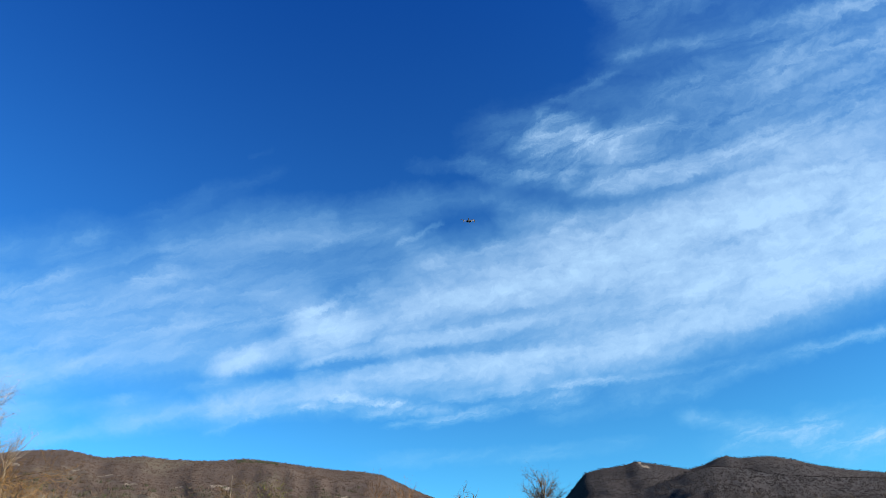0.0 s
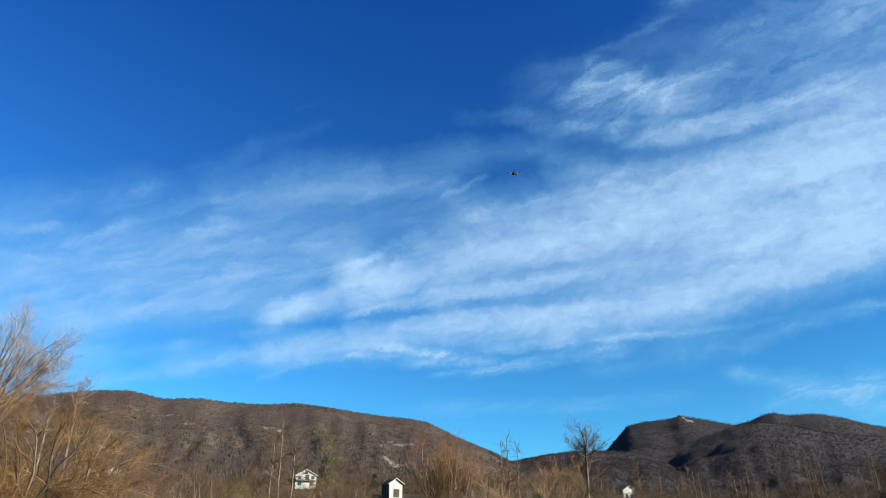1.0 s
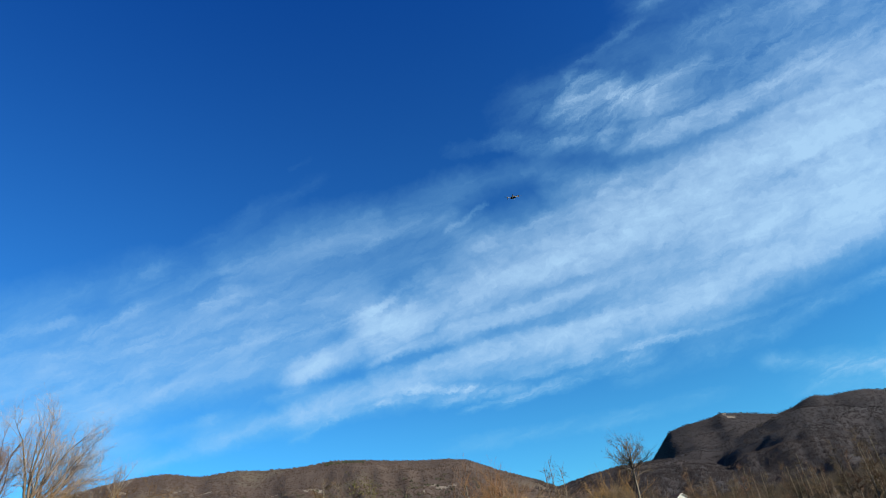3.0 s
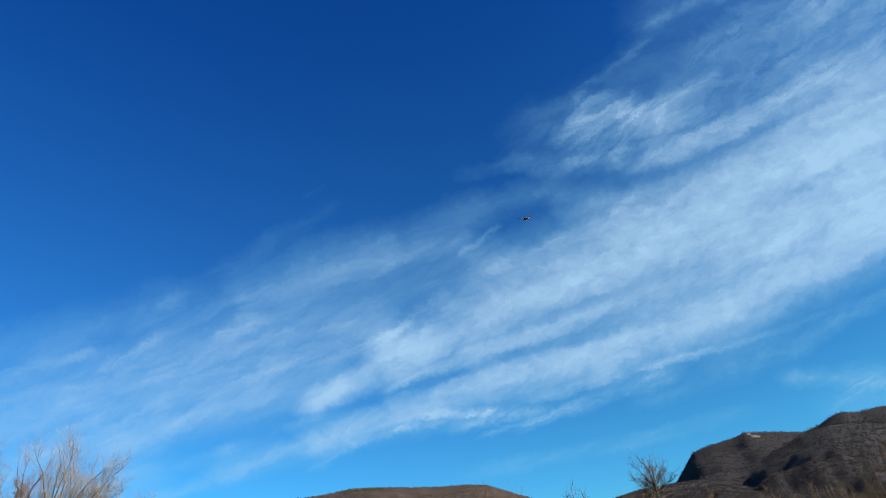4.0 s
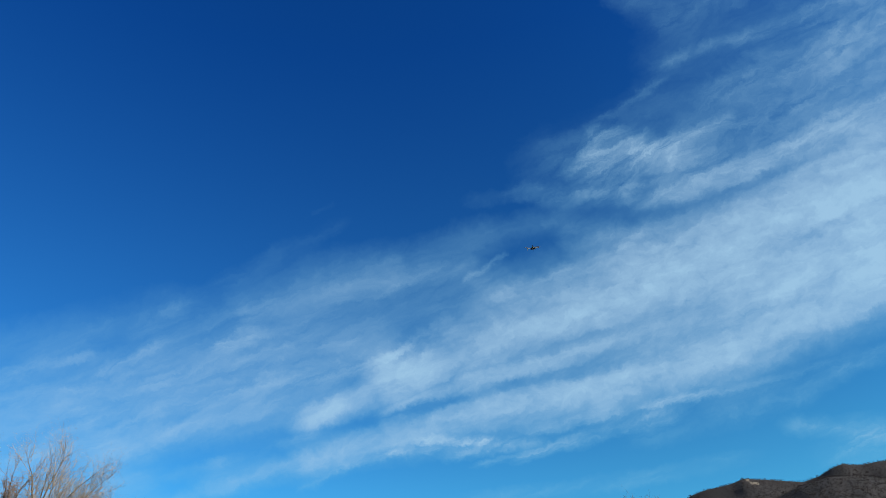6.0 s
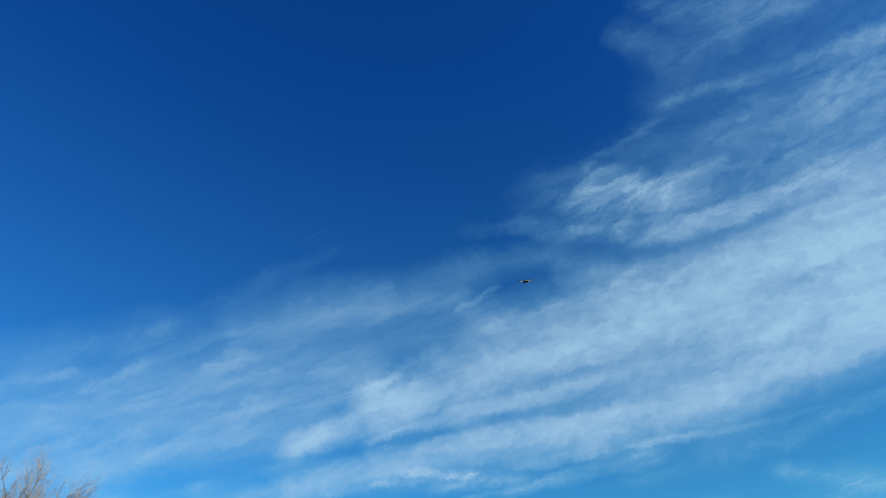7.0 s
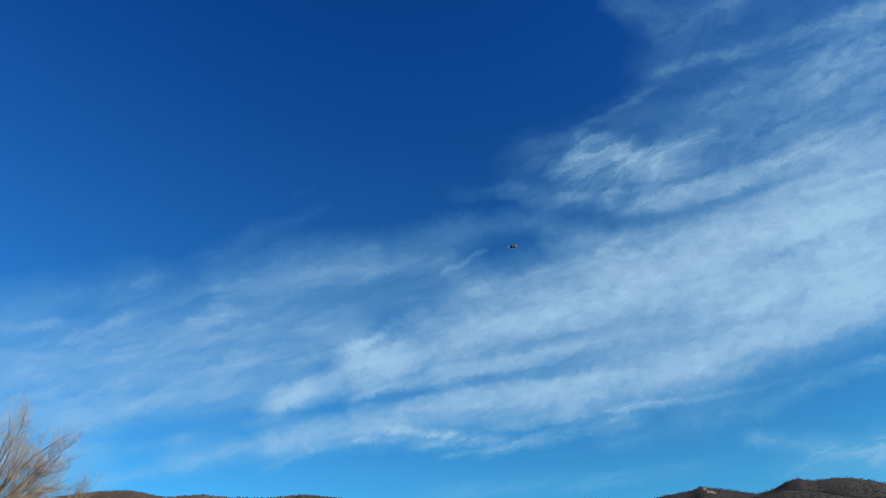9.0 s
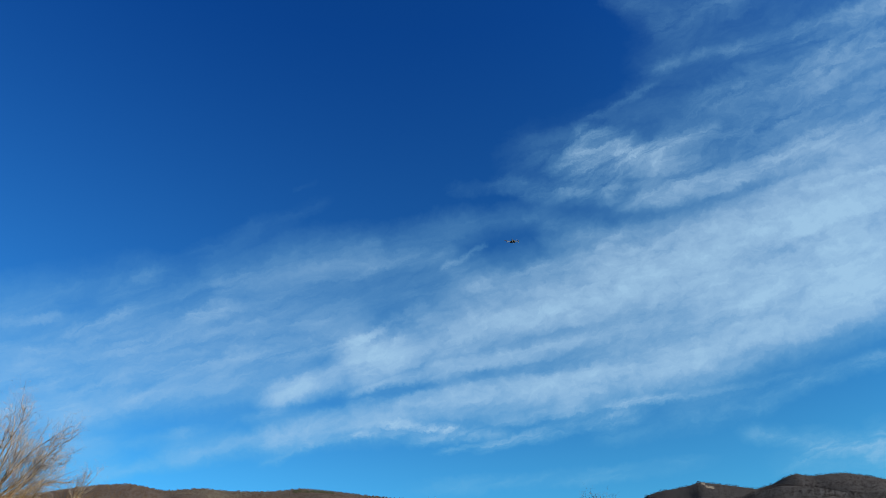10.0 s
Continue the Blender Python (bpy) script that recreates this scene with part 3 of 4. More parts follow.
def round_tree(seed, height=12.0, radius=0.17, bark=None, twig=None, limbs=13, spread=42, leaf=None, fork=0.42, split=False, n=2, fat=0.016, m=6):
    rng = np.random.default_rng(seed)
    P, R = stem(rng, height * 0.8, radius, 9, (rng.normal() * 0.6, rng.normal() * 0.4), 0.03)
    L, LR = sprout(rng, P, R, limbs, fork, 1.0, height * 0.36, spread, 0.35, 0.25, 6, 0.07, shape=lambda t: 1.15 - 0.4 * t)
    M, MR = sprout(rng, L, LR, m, 0.25, 1.0, height * 0.15, 38, 0.3, 0.3, 4, 0.028, 0.35)
    T, TR = sprout(rng, M, MR, 6, 0.2, 1.0, height * 0.07, 35, 0.25, 0.3, n, fat, 0.4)
    fine = [tubes(M, MR, 3), tubes(T, TR, 3)]
    pieces = [("trunk", *tubes(P, R, 7), bark or BARK_GREY)]
    if split:
        pieces += each("limb", L, LR, 4, bark or BARK_GREY)
    else:
        fine.append(tubes(L, LR, 4))
    pieces.append(("crown", *joined(fine), twig or TWIG_GREY))
    if leaf:
        pieces.append(("foliage", *leaves_on(rng, T, 3, 0.12), leaf))
    return pieces


def thicket(seed, height=4.0, stems=16, spread=0.5, bark=None, twig=None, side=7, fine=4, leaf=None, curve_up=0.35, split=False, n=2, fat=0.011):
    """A shrub of many stems from one stool."""
    rng = np.random.default_rng(seed)
    S = []
    for _ in range(stems):
        a, q = rng.uniform(0, 6.283), rng.uniform(0.1, 1.0)
        lean = (math.cos(a) * spread * height * q, math.sin(a) * spread * height * q)
        foot = (math.cos(a) * 0.25 * q * height * 0.3, math.sin(a) * 0.25 * q * height * 0.3, -0.3)
        S.append(stem(rng, height * rng.uniform(0.55, 1.0) * (1 - 0.35 * q * spread), 0.045 * height / 4, 6, lean, 0.11, foot, 0.25, 1.2))
    P, R = np.concatenate([s[0] for s in S]), np.concatenate([s[1] for s in S])
    L, LR = sprout(rng, P, R, side, 0.2, 1.0, height * 0.26, 40, curve_up, 0.5, n + 1, 0.024 * height / 4, 0.4)
    T, TR = sprout(rng, L, LR, fine, 0.15, 1.0, height * 0.13, 42, curve_up, 0.4, n, fat * height / 4, 0.5)
    pieces = each("stem", P, R, 4, bark or BARK_GREY) if split else [("stem", *joined([tubes(P[:2], R[:2], 4)]), bark or BARK_GREY)]
    rest = [tubes(L, LR, 3), tubes(T, TR, 3)] + ([] if split else [tubes(P[2:], R[2:], 4)])
    pieces.append(("crown", *joined(rest), twig or TWIG_BROWN))
    if leaf:
        pieces.append(("foliage", *leaves_on(rng, T, 4, 0.10), leaf))
    return pieces


def fan_tree(seed, fork, radius, angles, count, reach, bark=None, twig=None, depth=0.25, sweep=0.2, side=10, fine=8, tips=None, low=1.6, bend=0.5, shoot=0.34, stout=0.024):
    """A tree whose limbs fan out from a fork. fork: across and up; angles: of the first and last limb over the horizon; reach: their lengths."""
    rng = np.random.default_rng(seed)
    P, R = stem(rng, fork[1], radius, 8, (fork[0], 0), 0.012, tip=0.6)
    F, d = [], []
    for k in range(count):
        q = k / (count - 1)
        a = radians(angles[0] + (angles[1] - angles[0]) * q + rng.normal() * 4)
        d.append((math.cos(a), rng.normal() * depth, math.sin(a), (reach[0] + (reach[1] - reach[0]) * q) * rng.uniform(0.8, 1.08)))
        F.append(P[0, -1] - (P[0, -1] - P[0, -3]) * rng.uniform(0, low) / np.linalg.norm(P[0, -1] - P[0, -3]))
    F, d = np.array(F), np.array(d)
    ln, d, pts = d[:, 3:], unit(d[:, :3]), [F]
    for _ in range(8):
        d = unit(d + np.array([0, 0, bend / 8]) + rng.normal(size=d.shape) * 0.12)
        pts.append(pts[-1] + d * ln / 8)
    L = np.stack(pts, 1)
    LR = rng.uniform(0.24, 0.4, (count, 1)) * radius * np.linspace(1, 0.1, 9) ** 1.4
    M, MR = sprout(rng, L, LR, side, 0.15, 1.0, reach[0] * shoot, 36, 0.45, 0.4, 6, stout, 0.3, shape=lambda t: 1.25 - 0.6 * t, bias=(sweep * 0.4, 0, 0))
    T, TR = sprout(rng, M, MR, fine, 0.1, 1.0, reach[0] * 0.11, 46, 0.2, 0.7, 4, stout * 0.46, 0.5, bias=(sweep, 0, -0.05))
    pieces = [("trunk", *tubes(P, R, 8), bark or BARK_DARK)] + each("limb", L, LR, 5, bark or BARK_DARK)
    pieces.append(("crown", *joined([tubes(M, MR, 3), tubes(T, TR, 3)]), twig or TWIG_GREY))
    if tips:
        pieces.append(("foliage", *leaves_on(rng, T[T[:, 0, 2] > fork[1] + 0.72 * (L[:, -1, 2].max() - fork[1])], 1, 0.03), tips))
    return pieces


def leaning_willow(seed, height=8.5, stems=7, way=(1.0, 0.0), twig=None, droop=-0.7, limb=None):
    """A collapsed willow: a few thick leaning stems with long arching pale limbs and rusty shoots."""
    rng = np.random.default_rng(seed)
    S = []
    for _ in range(stems):
        a = rng.uniform(0, 6.283)
        lean = ((way[0] + math.cos(a)) * height * 0.28, (way[1] + math.sin(a)) * height * 0.28)
        S.append(stem(rng, height * rng.uniform(0.6, 1.0), rng.uniform(0.07, 0.15), 8, lean, 0.06, (math.cos(a) * 0.5, math.sin(a) * 0.5, -0.3), 0.3, 1.3))
    P, R = np.concatenate([q[0] for q in S]), np.concatenate([q[1] for q in S])
    L, LR = sprout(rng, P, R, 8, 0.25, 1.0, height * 0.42, 42, droop, 0.2, 8, 0.05, 0.3)
    M, MR = sprout(rng, L, LR, 8, 0.1, 1.0, height * 0.19, 40, 0.3, 0.35, 4, 0.022, 0.4)
    T, TR = sprout(rng, M, MR, 5, 0.1, 1.0, height * 0.10, 40, 0.2, 0.45, 3, 0.012, 0.5)
    return each("stem", P, R, 6, BARK_DARK if seed % 3 else BARK_PALE) + each("limb", L, LR, 4, limb or BARK_STRAW) + [("crown", *joined([tubes(M, MR, 3), tubes(T, TR, 3)]), twig or TWIG_RUST)]


def evergreen(seed, height=6.0, width=2.4, needle=0.14, taper=0.85, per=10):
    rng = np.random.default_rng(seed)
    P, R = stem(rng, height, 0.12, 7, (0, 0), 0.02)
    L, LR = sprout(rng, P, R, 46, 0.08, 0.98, width, 80, 0.1, 0.2, 4, 0.03, shape=lambda t: 1.05 - taper * t)
    T, TR = sprout(rng, L, LR, 7, 0.2, 1.0, width * 0.28, 45, 0.0, 0.3, 3, 0.012, 0.5)
    return [("trunk", *tubes(P, R, 6), BARK_DARK), ("crown", *tubes(L, LR, 3), BARK_DARK), ("foliage", *leaves_on(rng, T, per, needle), LEAF_DARK)]


def set_out(kinds, places, seed):
    """Stand copies of some kinds of plant about: places are (azimuth, distance, height factor)."""
    rng = random.Random(seed)
    first = set()
    for az, r, size in places:
        k = rng.randrange(len(kinds))
        x, y, z = at(az, r)
        m = pose(x, y, z, rng.uniform(-1.3, 1.3), rng.uniform(-1.3, 1.3), rng.uniform(0, 360))
        ob = kinds[k]
        if k not in first:
            first.add(k)
            ob.matrix_basis = m @ Matrix.Diagonal((size, size, size, 1))
        else:
            c = copy_thing(ob, m)
            c.matrix_basis = m @ Matrix.Diagonal((size, size, size, 1))
    for k, ob in enumerate(kinds):
        if k not in first:
            for o in (*ob.children_recursive, ob):
                bpy.data.objects.remove(o)


def one(ob, az, r, turn=0.0, size=1.0):
    x, y, z = at(az, r)
    ob.matrix_basis = pose(x, y, z, 0, 0, turn) @ Matrix.Diagonal((size, size, size, 1))
    return ob


dice = random.Random(4)

# the old willows at the left edge of the meadow
one(plant("willow_tree", "large old willow with a windswept fan of bare grey shoots", "tree",
          fan_tree(31, (0.6, 10.9), 0.36, (104, 10), 15, (7.6, 6.0), BARK_BROWN, TWIG_WILLOW, 0.25, 0.12, 15, 14, LEAF_SILVER, 2.4, 0.6, 0.34, 0.03)), -34.2, 55, 34)
one(plant("willow_tree", "old willow with upright grey-brown shoots beside the larger one", "tree",
          fan_tree(32, (0.9, 10.2), 0.34, (118, 62), 12, (6.2, 8.0), BARK_DARK, TWIG_PINK, 0.3, 0.1, 14, 12, LEAF_SILVER, 2.4, 0.5, 0.3, 0.03)), -37.0, 56, 37)
one(plant("willow_tree", "old willow with upright grey-brown shoots at the meadow's end", "tree",
          fan_tree(33, (0.2, 9.0), 0.30, (125, 58), 10, (5.6, 5.6), BARK_DARK, TWIG_PINK, 0.3, 0.1, 13, 11, stout=0.03)), -39.6, 57, 40)
for az, r, h, seed, wx in ((-31.0, 52, 9.0, 41, 0.9), (-28.9, 52.5, 10.0, 42, 0.3), (-34.0, 50, 8.0, 43, 0.9), (-27.4, 55, 10.6, 44, 0.2), (-36.5, 51, 9.0, 45, 0.5), (-26.0, 60, 9.5, 46, 0.1)):
    one(plant("leaning_willow", "leaning rust-coloured willow with long arching bare shoots", "tree", leaning_willow(seed, h, 5, (wx, -0.2)), "rusty willows"), az, r)
one(plant("young_tree", "thin bare tree with upright grey tips", "tree", fan_tree(50, (0.2, 12.6), 0.15, (108, 66), 8, (3.4, 3.4), BARK_GREY, TWIG_WILLOW, 0.2, 0.06, 9, 9, None, 0.6, 0.3)), -27.9, 66, 28)
one(plant("young_tree", "thin bare tree with a low spray of grey tips", "tree", fan_tree(57, (0.0, 11.3), 0.13, (130, 60), 8, (2.4, 2.4), BARK_GREY, TWIG_WILLOW, 0.3, 0.06, 9, 8)), -29.4, 67, 29)
for az, r, h, seed in ((-24.2, 74, 8.5, 51), (-25.6, 70, 10, 52), (-22.5, 80, 9, 53), (-19, 88, 8, 54)):
    one(plant("young_tree", "slender bare tree with a pale trunk at the meadow edge", "tree", round_tree(seed, h, 0.11, BARK_PALE, TWIG_BROWN, 9, 30, split=True)), az, r)

# the tall slim trees behind the middle of the meadow
for az, r, h, seed in ((-12.3, 97, 16.0, 61), (-11.5, 98, 17.5, 62), (-10.9, 99, 16.8, 63), (-13.3, 100, 13.5, 64)):
    one(plant("alder_tree", "tall slender bare alder with short side branches", "tree", alder(seed, h, 0.19, 46, 7, BARK_GREY, 0.25), "tall alders"), az, r)
one(plant("birch_tree", "thin tree with a few remaining yellow-green leaves", "tree", round_tree(65, 16, 0.15, BARK_DARK, TWIG_BROWN, 14, 34, LEAF_LIME, 0.35, True)), -7.6, 100)
one(plant("willow_shrub", "broad rust-orange willow with upright bare shoots", "shrub", thicket(66, 10.4, 30, 0.24, BARK_GREY, TWIG_RUST, 9, 8, None, 0.55, True, 3, 0.008), "rusty willows"), 2.5, 66)
one(plant("willow_shrub", "grey-orange willow with drooping pale shoots", "shrub", leaning_willow(67, 8.0, 6, (0.3, 0.0), TWIG_PALE, -0.8), "rusty willows"), 4.8, 64)
for az, r, h, seed in ((7.0, 82, 12.5, 71), (7.7, 84, 13.5, 72), (8.6, 80, 12.0, 73), (6.3, 83, 10.5, 74)):
    one(plant("alder_tree", "tall slender bare alder with short side branches", "tree", alder(seed, h, 0.13, 30, 5, BARK_GREY, 0.4), "tall alders"), az, r)
one(plant("ash_tree", "bare grey-trunked tree with a rounded crown of fine branches", "tree",
          fan_tree(74, (0.1, 9.4), 0.14, (172, 8), 22, (3.0, 3.0), BARK_GREY, TWIG_ASH, 0.6, 0.0, 11, 9, None, 2.2, 0.7, 0.36, 0.024)), 14.1, 62, -14)
one(plant("willow_shrub", "rust-coloured willow with upright bare shoots", "shrub", thicket(75, 8.6, 18, 0.24, BARK_GREY, TWIG_RUST, 8, 7, None, 0.5, True, 3, 0.008), "rusty willows"), 12.0, 64)
one(plant("leaning_willow", "tangled bare tree with pale arching shoots beside the tall ash", "tree", leaning_willow(91, 5.8, 6, (-0.2, 0.0), TWIG_BROWN, -0.3, BARK_PALE)), 13.2, 57)
one(plant("evergreen_tree", "small dark green conifer among bare trees", "tree", evergreen(76, 6.5, 1.6)), 9.9, 86)
one(plant("evergreen_tree", "dark green conifer beside the white house", "tree", evergreen(77, 11, 3.2, 0.25)), -8.0, 275)
one(plant("evergreen_tree", "dark green conifer beside the barn", "tree", evergreen(78, 6, 2.0)), -3.8, 222)
one(plant("evergreen_tree", "dark green conifer behind the willows", "tree", evergreen(79, 9, 3.0, 0.2)), -31.5, 80)

# bushes along the bank; all but two have shade put into darker colours
for az, r, h, seed in ((10.2, 36, 2.7, 81), (7.4, 40, 2.4, 82), (13.0, 39, 2.1, 83), (15.6, 41, 2.0, 84), (3.0, 47, 4.0, 85), (17.2, 46, 2.2, 88)):
    pale_stems = seed in (81, 83)
    one(plant("bush", "leafless bush with a fan of grey-brown stems on the bank" if pale_stems else "dense leafless bush on the bank, shade in its bark and twig colour", "bush",
              thicket(seed, h, 26 if pale_stems else 34, 0.8, BARK_PALE if pale_stems else BARK_DARK, TWIG_BROWN if pale_stems else TWIG_DARK, 8, 6, curve_up=0.1,
                      split=True, fat=0.014 if pale_stems else 0.02), "bank bushes"), az, r, 0)

# dark tangle behind the feet of the leaning willows
tangle_shrubs = [plant("shrub", "dark tangled leafless shrub under the willows", "shrub", thicket(170 + k, 3.2, 22, 0.7, BARK_DARK, TWIG_DARK, 7, 5, fat=0.016), "willow shrubs") for k in range(2)]
set_out(tangle_shrubs, [(-37.5, 55, 1.0), (-35.2, 57, 0.9), (-33.0, 58, 1.1), (-31.2, 60, 0.8), (-29.6, 58, 1.1), (-27.8, 61, 0.9), (-25.6, 64, 1.0), (-23.4, 70, 0.9)], 7)

# alder wood beyond the lower field
alders = [plant("alder_tree", "slender bare alder in a dense row beyond the field", "tree", alder(100 + k, 10.2 + k * 0.55, 0.14, 36, 7, (BARK_GREY, BARK_PALE, BARK_DARK, BARK_PALE)[k % 4], 0.3, (TWIG_BROWN, TWIG_DARK)[k % 2]),
                "alder wood") for k in range(5)]
places = [(dice.uniform(16.5, 46), dice.uniform(103, 124), dice.uniform(0.75, 1.05)) for _ in range(100)]
places += [(dice.uniform(11, 46), dice.uniform(125, 190), dice.uniform(0.7, 1.0)) for _ in range(50)]
places = [p for p in places if not 16.2 < p[0] < 17.6]
set_out(alders, places, 1)

# undergrowth: brown scrub all along the wood's foot and up the first slope
scrub = [plant("shrub", "leafless brown shrub in the undergrowth", "shrub", thicket(120 + k, 4.0 + 0.4 * k, 12, 0.4, (BARK_GREY, BARK_PALE, BARK_DARK)[k % 3],
               (TWIG_BROWN, TWIG_GREY, TWIG_BROWN)[k % 3], 6, 4, fat=0.018), "undergrowth shrubs") for k in range(5)]
places = []
for _ in range(85):
    az = dice.uniform(-40, 19)
    places.append((az, float(curve(FIELD_EDGE, az)) + dice.uniform(2, 28), dice.uniform(0.6, 1.15)))
for _ in range(40):
    places.append((dice.uniform(17, 46), dice.uniform(103, 118), dice.uniform(0.45, 0.8)))
for _ in range(45):
    places.append((dice.uniform(-40, 44), dice.uniform(112, 270), dice.uniform(0.9, 1.7)))
places = [p for p in places if not (-4.5 < p[0] < 0.3 and p[1] > 105)]
set_out(scrub, places, 2)
saplings = [plant("bare_tree", "bare brown tree on the wooded slope", "tree", round_tree(140 + k, 8 + k, 0.12, (BARK_GREY, BARK_DARK, BARK_PALE)[k % 3], TWIG_BROWN, 9, 35, fat=0.024),
                  "slope trees") for k in range(4)]
places = [(dice.uniform(-40, 20), dice.uniform(105, 280), dice.uniform(0.7, 1.1)) for _ in range(90)]
places = [p for p in places if not (-4.5 < p[0] < 0.5 and p[1] > 105) and not (-11.5 < p[0] < -7.5 and p[1] > 120)]
set_out(saplings, places, 3)
lime = [plant("shrub", "shrub with yellow-green leaves", "shrub", thicket(160, 4.5, 14, 0.45, BARK_GREY, TWIG_BROWN, 7, 5, LEAF_LIME), "green shrubs")]
set_out(lime, [(-19.8, 92, 1.2), (-18.6, 94, 1.0), (-17.8, 96, 1.1), (-15, 150, 1.3), (-25.5, 88, 1.0), (-21.5, 110, 1.2), (-13.5, 135, 1.3)], 4)

pale = [plant("young_tree", "thin bare young tree with a pale trunk", "tree", round_tree(190 + k, 6.5 + 1.2 * k, 0.10, BARK_PALE, (TWIG_GREY, TWIG_BROWN, TWIG_PALE)[k], 9, 40, fat=0.02),
              "young trees") for k in range(3)]
places = []
for _ in range(34):
    az = dice.uniform(-26, 16)
    places.append((az, float(curve(FIELD_EDGE, az)) + dice.uniform(3, 22), dice.uniform(0.7, 1.1) if az < -4 else dice.uniform(0.4, 0.6)))
set_out(pale, places, 6)

# trees off to the right that shade the lower field
shade = [plant("evergreen_tree", "dense dark tree at the side of the field", "tree", evergreen(180 + k, 16.2 + 0.8 * k, 5.2, 0.9, 0.4, 6), "field side trees") for k in range(2)]
spots = [(42 + 3.2 * k + dice.uniform(-1, 1), 11 + 4.2 * k + dice.uniform(-2, 2), 0.72 if k < 3 else 1.06) for k in range(20)]
spots += [(52 + 3.4 * k + dice.uniform(-1, 1), 9 + 4.2 * k + dice.uniform(-2, 2), 0.8 if k < 2 else 1.06) for k in range(12)]
spots += [(47 + 4.0 * k + dice.uniform(-1, 1), 12 + 5.0 * k + dice.uniform(-2, 2), 0.75 if k < 2 else 1.1) for k in range(9)]
spots = [p for p in spots if p[1] < 73]
spots += [(41, 21, 0.92), (42, 25.5, 1.0), (44, 30, 1.05), (46, 34.5, 1.05)]
set_out(shade, [(math.degrees(math.atan2(x, y)), math.hypot(x, y), h) for x, y, h in spots], 5)


# ---- woods on the hills ----
def hill_woods(name, label, count, az0, az1, r0, r1, tall, seed, mat, k=4, slim=0.13, spread=0.3, along=None):
    """Bare tree tops as slender spindles, several to a tree."""
    rng = np.random.default_rng(seed)
    az, r = rng.uniform(az0, az1, count), rng.uniform(r0 ** 1.6, r1 ** 1.6, count) ** (1 / 1.6)
    if along:
        r = curve(along, az) + rng.uniform(0.6, 7.0, count)
    x, y = r * np.sin(np.radians(az)), r * np.cos(np.radians(az))
    clear = (az > -4.2) & (az < 0.4) & (r > 148) & (r < 215) | (az > -10.9) & (az < -8.4) & (r > 215) & (r < 252) | (az > 16.2) & (az < 17.7) & (r < 295)
    clear |= (az < -13) & (r < 128) & (rng.uniform(size=count) < (0.4 if along else 0.85))
    clear &= not along or rng.uniform(size=count) < 0.5
    x, y, r = x[~clear], y[~clear], r[~clear]
    count = len(x)
    z = ground(x, y)
    base = np.stack([x, y, z - 0.5], -1)[:, None, :] + rng.normal(size=(count, k, 3)) * np.array([1, 1, 0]) * tall * spread
    h = tall * rng.uniform(0.5, 1.1, (count, 1)) * rng.uniform(0.7, 1.0, (count, k))
    lean = rng.normal(size=(count, k, 2)) * tall * (0.5 if slim < 0.05 else 0.2)
    top = base + np.concatenate([lean, h[..., None]], -1)
    w = tall * slim
    a = rng.uniform(0, 2.1, (count, k))
    foot = [base + np.stack([np.cos(a + q) * w, np.sin(a + q) * w, np.zeros_like(a)], -1) for q in (0, 2.094, 4.189)]
    v = np.stack([*foot, top], 2).reshape(-1, 3)
    q = (np.arange(count * k) * 4)[:, None]
    f = np.concatenate([q + np.array(t) for t in ((0, 1, 3), (1, 2, 3), (2, 0, 3))])
    return tagged(new(name, mesh_of(name, v, f, mat, smooth=True)), label, "woods", kind="stuff")


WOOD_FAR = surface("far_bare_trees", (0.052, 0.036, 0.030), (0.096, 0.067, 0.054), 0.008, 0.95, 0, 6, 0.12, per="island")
# trees tinted like the mountain floor, haze and shade in the colour
WOOD_HAZED = surface("haze_tinted_mountain_trees", (0.016, 0.014, 0.017), (0.032, 0.026, 0.028), 0.004, 0.95, 0, 6, 0.14, per="island")
# darker copy of the scrub stems: shade between trunks put into the colour
SCRUB_SHADE = surface("shade_tinted_stems", (0.026, 0.020, 0.014), (0.068, 0.052, 0.037), 0.03, 0.9, 0, 6, 0.4, per="island")
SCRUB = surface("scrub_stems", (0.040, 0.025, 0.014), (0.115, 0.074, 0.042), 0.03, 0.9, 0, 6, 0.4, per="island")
WOOD_GREEN = surface("far_evergreens", (0.030, 0.036, 0.019), (0.052, 0.058, 0.030), 0.02, 0.95, 0, 6, 0.35, per="island")
hill_woods("hill_woods", "bare brown winter woods covering the hillside", 24000, -42, 12, 280, 1400, 2.8, 7, WOOD_FAR, 5, 0.16)
hill_woods("scrub_wood", "dense leafless brown scrub on the first slope", 5200, -42, 17, 104, 300, 4.6, 17, SCRUB, 9, 0.018, 0.28)
# stem colour darkened to stand for the shade behind the alders
hill_woods("valley_wood", "dense bare wood behind the alder row, shade in its colour", 4200, 14, 47, 125, 300, 6.5, 18, SCRUB_SHADE, 9, 0.014, 0.25)
hill_woods("valley_slope_wood", "bare woods on the valley side, haze and shade in their colour", 12000, 11, 47, 280, 1450, 4.0, 19, WOOD_HAZED, 5, 0.09)
# brambles use the same darkened stems, for shade at the bushes' feet
hill_woods("brambles", "low tangle of dry brambles along the meadow edge", 5200, -42, 46, 1.0, 2.0, 1.3, 20, SCRUB_SHADE, 7, 0.02, 0.5, along=FIELD_EDGE)
hill_woods("hill_evergreens", "scattered dark evergreens on the hillside", 420, -32, 6, 330, 900, 4.2, 8, WOOD_GREEN, 7, 0.16, 0.5)
hill_woods("ridge_evergreens", "dark stand of evergreens along the ridge", 130, -11.6, -8.2, 1290, 1340, 4.5, 28, WOOD_GREEN, 6)
